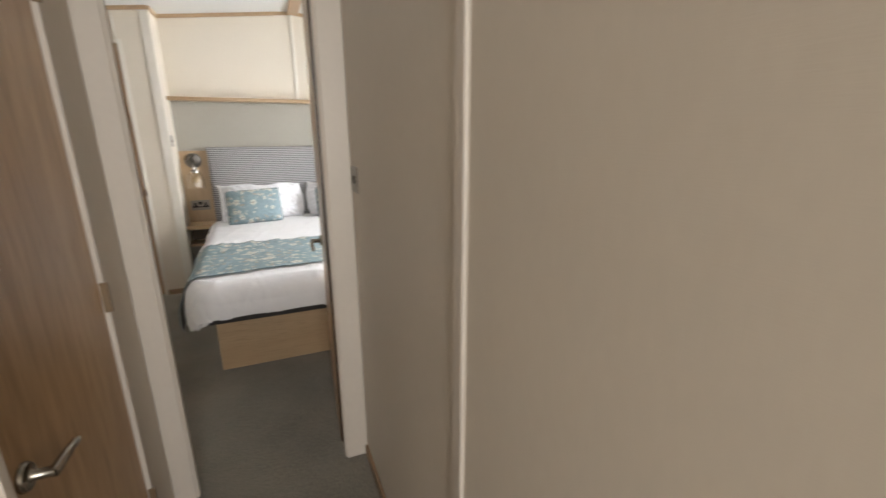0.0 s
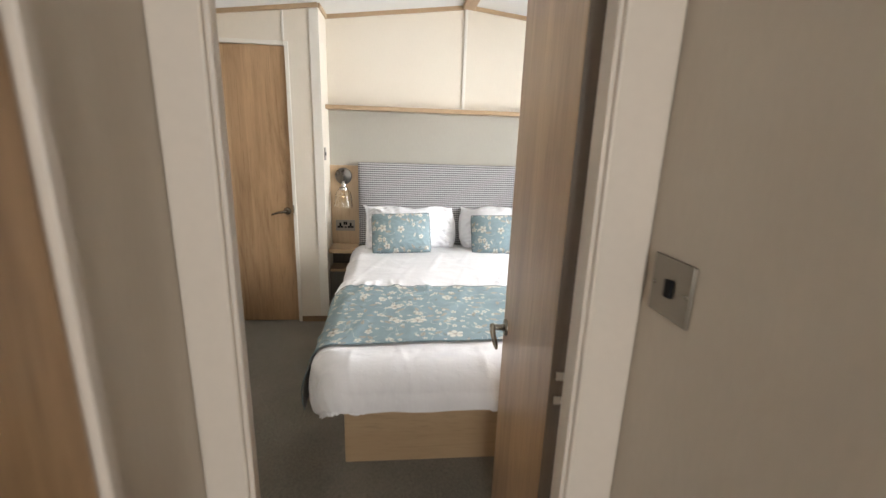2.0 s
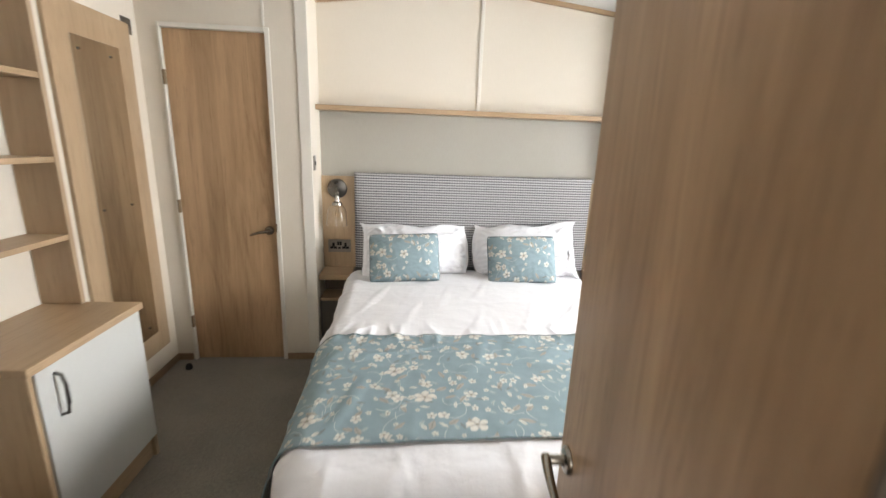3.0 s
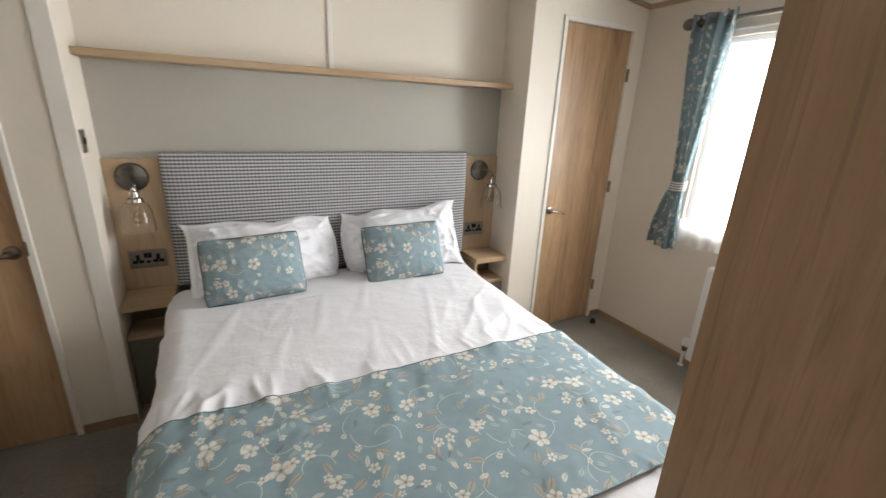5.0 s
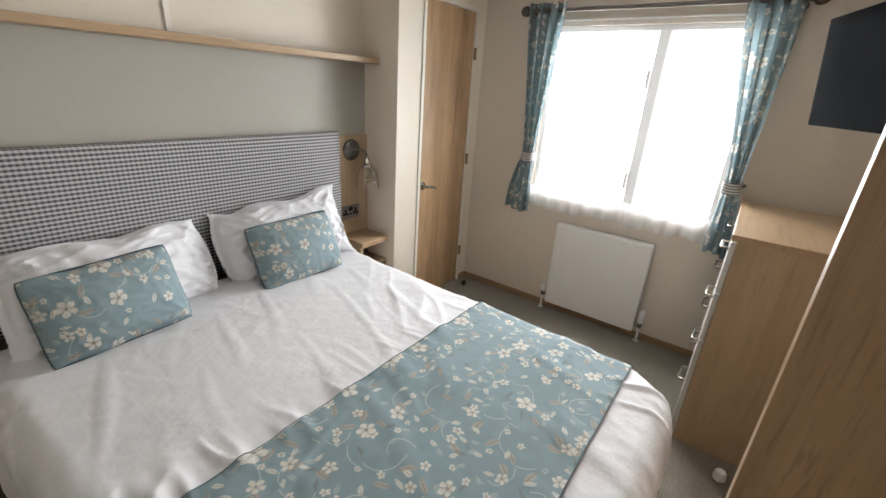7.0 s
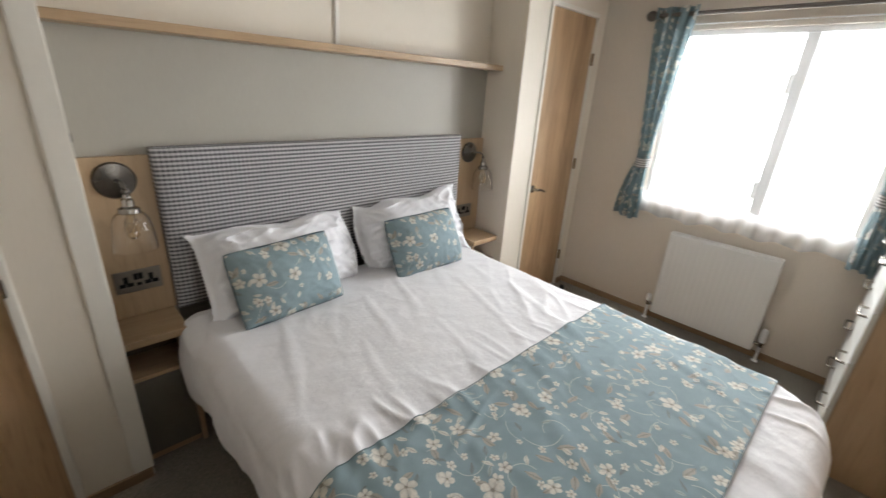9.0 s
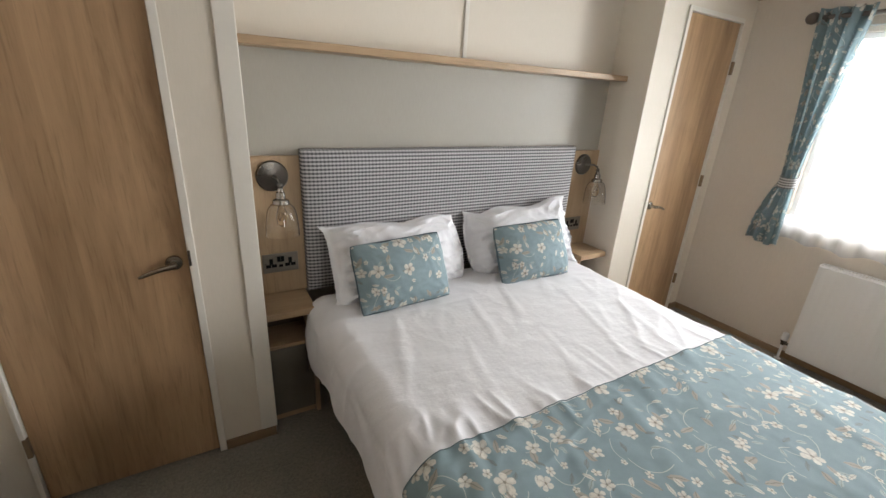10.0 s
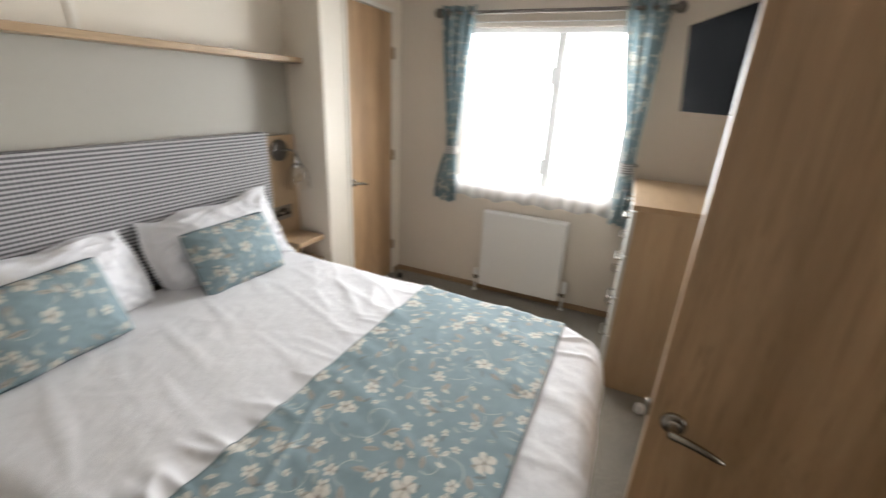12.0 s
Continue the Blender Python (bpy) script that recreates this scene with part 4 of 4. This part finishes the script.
def cushion_mesh(wide, high, deep, pinch, seed, exponent=2.6, rough=0.006, ears=0.0, flange=1.0, soft=0):
    """A filled cloth bag: thick in the middle, flat at its seams, corners drawn out."""
    bm = bmesh.new()
    layer = bm.loops.layers.uv.new("UVMap")
    count = 72
    for side in (-1, 1):
        grid = []
        for i in range(count + 1):
            row = []
            for j in range(count + 1):
                u, v = math.sin((2 * i / count - 1) * math.pi / 2), math.sin((2 * j / count - 1) * math.pi / 2)
                ear = 1 + ears * (abs(u) * abs(v)) ** (9 if ears > 0 else 4)
                x = wide / 2 * u * (1 - pinch * (1 - v * v) * abs(u)) * ear
                z = high / 2 * v * (1 - pinch * 1.5 * (1 - u * u) * abs(v)) * ear
                inner = max(0.0, u * soft)
                x -= soft * 0.075 * wide * abs(v) ** 3 * inner ** 2
                z *= 1 - 0.10 * inner ** 4
                fu, fv = min(1.0, abs(u) / flange), min(1.0, abs(v) / flange)
                fill = ((1 - fu ** exponent) * (1 - fv ** exponent)) ** 0.5
                crease = noise.noise(Vector((u * 1.6 + seed, v * 1.7, side * 2.0))) * 0.9
                fold_a = noise.noise(Vector((u * 4.2 + v * 1.5 + seed, v * 1.6 - u, side * 4.0)))
                fold_b = noise.noise(Vector((u * 2.2 - v * 4.5 - seed, v * 2.0 + u, side * 9.0)))
                crease += (max(0.0, 1 - 5 * abs(fold_a)) ** 1.4 * 0.8 + max(0.0, 1 - 5 * abs(fold_b)) ** 1.4 * 0.6) * side
                for cu, cv in ((-1, 1), (1, 1), (-1, -1), (1, -1)):
                    far, ang = math.hypot(u - cu, v - cv), math.atan2(v - cv, u - cu)
                    crease += 0.9 * side * max(0.0, 1 - 2.2 * abs(math.sin(ang * 4.5 + seed * cu + 2 * cv + 0.5 * noise.noise(Vector((far * 3, seed, cu)))))) * math.exp(-((far - 0.42) / 0.30) ** 2)
                rim = 0.9 * rough * noise.noise(Vector((u * 2.4 + seed, v * 2.4, 6.0))) * (1 - fill) * (1 - max(u * u, v * v) ** 12)
                y = side * (deep / 2 * fill + 0.001 + 0.004 * min(1.0, 30 * (1 - max(abs(u), abs(v))))) + rough * crease * (1 - fill * 0.4) * min(1.0, fill * 2.2) + rim
                z += rough * 1.4 * noise.noise(Vector((u * 2.0, seed, 1.0))) * abs(v)
                row.append((bm.verts.new((x, y, z)), (u * wide / 2 + 2.1, v * high / 2 + 1.26)))
            grid.append(row)
        for i in range(count):
            for j in range(count):
                ring = [grid[i][j], grid[i + 1][j], grid[i + 1][j + 1], grid[i][j + 1]]
                face = bm.faces.new([c[0] for c in (ring if side < 0 else ring[::-1])])
                for loop, c in zip(face.loops, ring if side < 0 else ring[::-1]):
                    loop[layer].uv = c[1]
    bmesh.ops.remove_doubles(bm, verts=bm.verts[:], dist=0.0045)
    bmesh.ops.recalc_face_normals(bm, faces=bm.faces[:])
    return bm


def pillow(base, lean, yaw, roll, seed, wide, high, soft):
    place = Matrix.Translation(base) @ pose(0, 0, 0, -lean, roll, yaw) @ Matrix.Translation((0, 0, high / 2))
    bm = cushion_mesh(wide, high, 0.235, 0.02, seed, 2.3, 0.024, 0.075, 0.94, soft)
    bmesh.ops.transform(bm, matrix=place, verts=bm.verts[:])
    return single("pillow", bm, PILLOW_COTTON, "plump white cotton pillow leaning on the headboard", "pillow", base, "bed pillows", smooth=80)


def cushion(base, lean, yaw, roll, seed):
    wide, high = 0.415, 0.290
    place = Matrix.Translation(base) @ pose(0, 0, 0, -lean, roll, yaw) @ Matrix.Translation((0, 0, high / 2))
    bm = cushion_mesh(wide, high, 0.155, 0.030, seed, 1.9, 0.006, -0.045)
    bmesh.ops.transform(bm, matrix=place, verts=bm.verts[:])
    ob = single("cushion", bm, FLORAL, "small blue floral cushion with piped edges leaning on a pillow", "cushion", base, "bed cushions", smooth=80)
    seam = []
    for k in range(96):
        f = k / 24
        side, along = int(f), 2 * (f - int(f)) - 1
        u, v = ((along, -1), (1, along), (-along, 1), (-1, -along))[side]
        ear = 1 - 0.045 * (abs(u) * abs(v)) ** 4
        seam.append(place @ Vector((wide / 2 * u * (1 - 0.030 * (1 - v * v) * abs(u)) * ear, 0, high / 2 * v * (1 - 0.045 * (1 - u * u) * abs(v)) * ear)))
    part("piping", tube(seam, 0.004, 8, closed=True), PIPING, ob, "slate blue piping", smooth=60)
    return ob


pillow((0.395, 4.140, 0.545), 29, 3, 1, 1.3, 0.68, 0.350, 1)
pillow((1.080, 4.140, 0.548), 27, -4, -3, 4.7, 0.67, 0.365, -1)
cushion((0.325, 4.000, 0.572), 25, 2, -2, 2.1)
cushion((1.025, 3.995, 0.572), 25, -3, -2, 7.4)


# ---- dressing side ----
DX, DY0, DY1, DZ = -0.736, 2.815, 3.322, 0.705
dresser = thing("dressing_cabinet", (-0.9, 3.07, 0), "low oak cabinet with a white door under open shelves", "cabinet")
for ya in (DY0, DY1 - 0.018):
    part("side_panel", box(WEST + 0.002, DX - 0.004, ya, ya + 0.018, 0, DZ - 0.029, bevel=0.0015), OAK_PALE, dresser)
part("top", box(WEST + 0.001, DX + 0.012, DY0 - 0.012, DY1 + 0.008, DZ - 0.028, DZ, bevel=0.003), OAK_Y, dresser)
part("plinth", box(DX - 0.040, DX - 0.020, DY0 + 0.019, DY1 - 0.019, 0, 0.095, bevel=0.0015), OAK_Y, dresser)
part("floor_panel", box(WEST + 0.002, DX - 0.045, DY0 + 0.019, DY1 - 0.019, 0.078, 0.094), OAK_Y, dresser)
cab_door = part("door", box(DX - 0.018, DX, DY0 + 0.022, DY1 - 0.004, 0.10, DZ - 0.034, bevel=0.002), DRAWER_WHITE, dresser, "off-white cupboard door")
part("handle", tube([(DX, 2.900, 0.640), (DX + 0.020, 2.900, 0.634), (DX + 0.027, 2.900, 0.600), (DX + 0.027, 2.900, 0.535), (DX + 0.020, 2.900, 0.501), (DX, 2.900, 0.495)], 0.0055, 10), PEWTER, cab_door, "dark pewter bow handle", smooth=50)

tower = thing("open_shelves", (-1.0, 3.07, DZ), "open light oak display shelves standing on the cabinet", "shelves")
for ya in (DY0, DY1 - 0.022):
    part("upright", box(WEST + 0.002, -0.930, ya, ya + 0.020, DZ + 0.001, 1.860, bevel=0.0015), OAK_PALE, tower)
for z in (0.985, 1.270, 1.553, 1.838):
    part("shelf", box(WEST + 0.002, -0.932, DY0 + 0.021, DY1 - 0.023, z - 0.020, z, bevel=0.0015), OAK_Y, tower)

mirror = thing("wall_mirror", (WEST, 3.79, 0.16), "long mirror screwed to a light oak backing board", "mirror")
part("backing_board", box(WEST + 0.001, WEST + 0.020, 3.536, 4.050, 0.165, 1.885, bevel=0.003), OAK_PALE, mirror)
part("glass", box(WEST + 0.021, WEST + 0.026, 3.643, 3.943, 0.283, 1.752, bevel=0.001), MIRROR, mirror, "plain mirror glass")
for z in (1.70, 1.012, 0.335):
    for y in (3.680, 3.876):
        part("screw_cap", lathe([(0, 0.006), (0.005, 0.005), (0.006, 0.0)], pose(WEST + 0.026, y, z, 0, 90, 0), 12), NICKEL, mirror, "bright screw cap", smooth=40)

for x, y in ((-0.962, 4.03), (2.490, 4.05)):
    single("door_stop", lathe([(0, 0), (0.019, 0), (0.020, 0.004), (0.017, 0.022), (0.013, 0.030), (0, 0.031)], Matrix.Translation((x, y, 0)), 20), RUBBER, "small round black rubber door stop on the carpet", "door stop", (x, y, 0), "door stops", smooth=40)

single("door_stop", lathe([(0, 0), (0.022, 0), (0.024, 0.004), (0.022, 0.030), (0.017, 0.040), (0, 0.042)], Matrix.Translation((1.712, 2.245, 0)), 20), PVC, "small round white door stop on the carpet beside the chest", "door stop", (1.712, 2.245, 0), smooth=40)


# ---- window side ----
window = thing("window_1", (EAST, 3.105, WIN_Z0), "white two-light window glaring with daylight", "window", kind="structure")
FA, FB = EAST + 0.03, EAST + 0.085
for bounds in ((WIN_Y0, WIN_Y0 + 0.030, WIN_Z0, WIN_Z1), (WIN_Y1 - 0.030, WIN_Y1, WIN_Z0, WIN_Z1), (WIN_Y0 + 0.030, WIN_Y1 - 0.030, WIN_Z0, WIN_Z0 + 0.030), (WIN_Y0 + 0.030, WIN_Y1 - 0.030, WIN_Z1 - 0.030, WIN_Z1), (3.000, 3.060, WIN_Z0 + 0.030, WIN_Z1 - 0.030)):
    part("frame_bar", box(FA, FB, *bounds, bevel=0.004), PVC, window)
for ya, yb in ((WIN_Y0 + 0.030, 3.000), (3.060, WIN_Y1 - 0.030)):
    pane = part("pane", box(FA + 0.02, FA + 0.026, ya, yb, WIN_Z0 + 0.030, WIN_Z1 - 0.030), GLASS, window)
    pane.visible_shadow = False
for z in (1.55, 0.98):
    part("latch", box(FA - 0.016, FA, 3.058, 3.078, z - 0.05, z + 0.05, bevel=0.005), PVC, window, "white window latch")

POLE_X, POLE_Z = 2.570, 1.900


def sheer_point(u, v):
    y = 2.545 + 1.125 * u
    z = 1.850 - 1.135 * v - 0.010 * math.sin(u * 38) * v - 0.012 * noise.noise(Vector((u * 6, 1, 2)))
    x = 2.618 - 0.008 * math.sin(u * 74 + 2 * noise.noise(Vector((u * 5, v, 3)))) * (0.5 + 0.5 * v) - 0.004 * noise.noise(Vector((u * 9, v * 3, 1)))
    return (x, y, z), (y, z)


net = single("net_curtain", sheet(sheer_point, steps(0, 1, 220), steps(0, 1, 18)), SHEER, "thin white voile curtain hanging over the window", "net curtain", (2.61, 3.1, 0.72), smooth=80)
part("hem", sheet(lambda u, v: ((sheer_point(u, 0.88 + 0.12 * v)[0][0] - 0.003, *sheer_point(u, 0.88 + 0.12 * v)[0][1:]), sheer_point(u, v)[1]), steps(0, 1, 220), steps(0, 1, 4)), SHEER_HEM, net, "doubled white voile hem", smooth=80)
part("heading_wire", tube([(2.616, 2.535, 1.852), (2.616, 3.680, 1.852)], 0.004, 8), PVC, net)

pole = thing("curtain_pole", (POLE_X, 3.12, POLE_Z), "dark pewter curtain pole with round ends above the window", "curtain pole")
part("rod", tube([(POLE_X, 2.425, POLE_Z), (POLE_X, 3.815, POLE_Z)], 0.0115, 16), POLE_METAL, pole, smooth=40)
for y, way in ((2.425, 1), (3.815, -1)):
    knob = lathe([(0, -0.036), (0.014, -0.034), (0.025, -0.024), (0.030, -0.008), (0.029, 0.006), (0.021, 0.018), (0.013, 0.022), (0.016, 0.027), (0.013, 0.034), (0, 0.034)], pose(POLE_X, y, POLE_Z, -90 * way, 0, 0), 24)
    part("finial", knob, POLE_METAL, pole, "round dark pewter finial", smooth=45)
    by = y + way * 0.055
    bracket = tube([(POLE_X, by, POLE_Z - 0.012), (POLE_X + 0.02, by, POLE_Z - 0.018), (EAST - 0.004, by, POLE_Z - 0.018)], 0.006, 10)
    lathe([(0, 0.008), (0.022, 0.006), (0.024, 0)], pose(EAST, by, POLE_Z - 0.018, 0, -90, 0), 20, bracket)
    part("bracket", bracket, POLE_METAL, pole, smooth=45)


def curtain(outer_top, inner_top, outer_tie, inner_tie, outer_low, inner_low, seed):
    """An eyelet curtain drawn aside and gathered by a tie; the y of its edges at the top, the tie and the hem."""
    tie_z, top_z, low_z = 1.052, 1.940, 0.680

    def f(u, v):
        z = top_z + (low_z - top_z) * v
        if z > tie_z:
            k = (top_z - z) / (top_z - tie_z)
            k = k * k * (3 - 2 * k) * 0.45 + k * 0.55
            a, b, fold = outer_top + (outer_tie - outer_top) * k, inner_top + (inner_tie - inner_top) * k, 0.026 - 0.010 * k
        else:
            k = (tie_z - z) / (tie_z - low_z)
            k = 1 - (1 - k) ** 2
            a, b, fold = outer_tie + (outer_low - outer_tie) * k, inner_tie + (inner_low - inner_tie) * k, 0.016 + 0.008 * k
        wob = 0.6 * noise.noise(Vector((u * 4 + seed, v * 2.0, 3)))
        x = POLE_X - 0.004 - fold * math.sin(u * 2 * math.pi * 3.0 + wob + seed) + 0.006 * noise.noise(Vector((u * 11, v * 5, seed)))
        y = a + (b - a) * u + 0.10 * (b - a) * math.sin(u * 2 * math.pi * 7 + seed) * min(1, 8 * u, 8 * (1 - u)) * 0.5
        z += 0.012 * math.sin(u * 5 + seed) * v
        return (x, y, z), (u * 0.62 + seed, z + seed * 0.3)

    ob = single("curtain", sheet(f, steps(0, 1, 110), steps(0, 1, 64)), CURTAIN_CLOTH, "blue floral eyelet curtain gathered in a check tie-back", "curtain", (POLE_X, (outer_top + inner_top) / 2, low_z), "window curtains", smooth=80)
    mid, half = (outer_tie + inner_tie) / 2, abs(outer_tie - inner_tie) / 2 + 0.008
    def band(a, v):
        ang = 2 * math.pi * a
        place = (POLE_X - 0.004 + 0.036 * math.cos(ang), mid + half * math.sin(ang), tie_z - 0.030 + 0.060 * v + 0.008 * math.cos(ang))
        return place, (a * 0.3, v * 0.06)
    part("tie_back", sheet(band, steps(0, 1, 40), steps(0, 1, 4), thick=0.003), CHECK_SMALL, ob, "grey check fabric tie-back", smooth=60)
    wall_y = mid + (0.05 if outer_tie > inner_tie else -0.05)
    part("tie_hook", tube([(POLE_X + 0.025, mid, tie_z), (POLE_X + 0.045, wall_y, tie_z + 0.005), (EAST - 0.001, wall_y, tie_z + 0.006)], 0.009, 8), CHECK_SMALL, ob, smooth=60)
    for k in range(4):
        y = outer_top + (inner_top - outer_top) * (k + 0.5) / 4
        part("eyelet", tube([(POLE_X + 0.021 * math.cos(a), y, POLE_Z + 0.021 * math.sin(a)) for a in steps(0, 2 * math.pi, 20)[:-1]], 0.0035, 6, closed=True), POLE_METAL, ob, "dark pewter eyelet", smooth=60)
    return ob


curtain(3.785, 3.555, 3.718, 3.645, 3.795, 3.625, 1.7)
curtain(2.462, 2.690, 2.492, 2.562, 2.455, 2.575, 4.4)


def radiator():
    y0, y1, z0, z1, face_x, back = 2.812, 3.402, 0.065, 0.640, 2.552, 2.612
    ob = thing("radiator", (2.59, 3.107, 0), "white fluted panel radiator under the window", "radiator")
    count = 17
    prof = []
    pitch = (y1 - y0 - 0.03) / count
    for k in range(count):
        base = y0 + 0.015 + k * pitch
        prof += [(base, 0.0014), (base + pitch * 0.12, 0.0), (base + pitch * 0.80, 0.0), (base + pitch * 0.92, 0.0014)]
    prof = [(y0, 0.002)] + prof + [(y1 - 0.015, 0.004), (y1, 0.002)]
    rows = [(z0, 0.010, 0.0), (z0 + 0.006, 0.002, 0.0), (z0 + 0.035, 0.0, 0.0), (z0 + 0.055, 0.0, 1.0), (z1 - 0.055, 0.0, 1.0), (z1 - 0.035, 0.0, 0.0), (z1 - 0.006, 0.002, 0.0), (z1, 0.010, 0.0)]
    bm = bmesh.new()
    grid = [[bm.verts.new((face_x + back_off + flute * d, y, z)) for y, d in prof] for z, back_off, flute in rows]
    for a, b in zip(grid, grid[1:]):
        for k in range(len(prof) - 1):
            bm.faces.new((a[k], a[k + 1], b[k + 1], b[k]))
    for face in bm.faces:
        face.normal_flip()
    edge = [e for e in bm.edges if e.is_boundary]
    for g in bmesh.ops.extrude_edge_only(bm, edges=edge)["geom"]:
        if isinstance(g, bmesh.types.BMVert):
            g.co.x = face_x + 0.022
    bmesh.ops.recalc_face_normals(bm, faces=bm.faces[:])
    part("front_panel", bm, ENAMEL, ob, smooth=35)
    part("back_panel", box(face_x + 0.040, back, y0 + 0.004, y1 - 0.004, z0 + 0.004, z1 - 0.012, bevel=0.004), ENAMEL, ob)
    for ya in (y0 - 0.002, y1 - 0.002):
        part("side_cover", box(face_x + 0.006, back, ya, ya + 0.004, z0 + 0.02, z1 + 0.004, bevel=0.0015), ENAMEL, ob)
    grille = bmesh.new()
    add_box(grille, face_x + 0.006, face_x + 0.013, y0 + 0.003, y1 - 0.003, z1, z1 + 0.005)
    add_box(grille, back - 0.008, back - 0.001, y0 + 0.003, y1 - 0.003, z1, z1 + 0.005)
    for k in range(40):
        y = y0 + 0.006 + k * (y1 - y0 - 0.012) / 39
        add_box(grille, face_x + 0.013, back - 0.008, y - 0.003, y + 0.003, z1 + 0.0005, z1 + 0.0045)
    part("top_grille", grille, ENAMEL, ob)
    for y, tall in ((y1 + 0.035, 0.05), (y0 - 0.035, 0.085)):
        pipe = tube([(2.585, y, 0.0), (2.585, y, 0.10)], 0.0075, 12)
        lathe([(0, 0.006), (0.017, 0.004), (0.018, 0)], Matrix.Translation((2.585, y, 0.0)), 18, pipe)
        part("pipe", pipe, PVC, ob, "white plastic pipe sleeve", smooth=40)
        valve = lathe([(0, 0.0), (0.011, 0.0), (0.012, 0.02), (0.016, 0.022), (0.016, 0.03), (0.011, 0.034), (0, 0.034)], Matrix.Translation((2.585, y, 0.098)), 16)
        tube([(2.585, y, 0.112), (2.585, y1 - 0.01 if y > y1 else y0 + 0.01, 0.112)], 0.009, 12, bm=valve)
        part("valve", valve, NICKEL, ob, smooth=40)
        part("valve_cap", lathe([(0, 0.0), (0.016, 0.0), (0.0175, 0.008), (0.017, tall - 0.012), (0.013, tall - 0.002), (0, tall)], Matrix.Translation((2.585, y, 0.131)), 20), PVC, ob, "white valve head", smooth=40)
    for ya in (y0 + 0.1, y1 - 0.12):
        part("wall_bracket", box(back, EAST - 0.0005, ya, ya + 0.02, z0 + 0.08, z1 - 0.1), ENAMEL, ob)
    return ob


radiator()

CX0, CX1, CY0, CY1, CZ = 1.833, 2.600, 1.858, 2.461, 0.988
chest = thing("chest_of_drawers", (2.2, 2.15, 0), "oak chest with four off-white drawers and bar handles", "chest of drawers")
for xa in (CX0, CX1 - 0.018):
    part("side_panel", box(xa, xa + 0.018, CY0, CY1 - 0.020, 0, CZ - 0.026, bevel=0.0015), OAK_PALE, chest)
part("top", box(CX0 - 0.006, CX1 + 0.006, CY0, CY1 + 0.004, CZ - 0.025, CZ, bevel=0.003), OAK_X, chest)
part("back", box(CX0 + 0.019, CX1 - 0.019, CY0, CY0 + 0.008, 0.02, CZ - 0.026), OAK_PALE, chest)
part("plinth", box(CX0 + 0.019, CX1 - 0.019, CY1 - 0.05, CY1 - 0.034, 0, 0.075), OAK_X, chest)
step = (CZ - 0.030 - 0.080) / 4
for k in range(4):
    za = 0.080 + k * step
    drawer = part("drawer", box(CX0 + 0.002, CX1 - 0.002, CY1 - 0.018, CY1, za + 0.002, za + step - 0.003, bevel=0.002), DRAWER_WHITE, chest, "off-white drawer front")
    for cx in (CX0 + 0.18, CX1 - 0.18):
        zc = za + step * 0.72
        part("handle", tube([(cx - 0.06, CY1, zc), (cx - 0.058, CY1 + 0.024, zc), (cx - 0.05, CY1 + 0.028, zc), (cx + 0.05, CY1 + 0.028, zc), (cx + 0.058, CY1 + 0.024, zc), (cx + 0.06, CY1, zc)], 0.0055, 10), NICKEL, drawer, "nickel bow handle", smooth=50)

TV_TURN = Matrix.Translation((1.77, 2.285, 1.565)) @ pose(0, 0, 0, -7, 0, 18)
tv = thing("television", (1.77, 2.285, 1.565), "small black flat television on a wall arm above the chest", "television")
part("casing", box(-0.275, 0.275, -0.040, -0.003, -0.170, 0.170, bevel=0.006, turn=TV_TURN), BLACK, tv)
part("bezel", box(-0.278, 0.278, -0.006, 0.0, -0.173, 0.173, bevel=0.002, turn=TV_TURN), SCREEN, tv)
part("screen", box(-0.266, 0.266, -0.001, 0.0012, -0.152, 0.160, turn=TV_TURN), SCREEN, tv, "dark glossy screen")
arm = tube([TV_TURN @ Vector((0, -0.04, 0)), Vector((1.86, 2.06, 1.565)), Vector((1.80, NEAR + 0.02, 1.565))], 0.014, 10)
add_box(arm, 1.75, 1.85, NEAR, NEAR + 0.018, 1.50, 1.63, bevel=0.003)
part("wall_arm", arm, BLACK, tv)
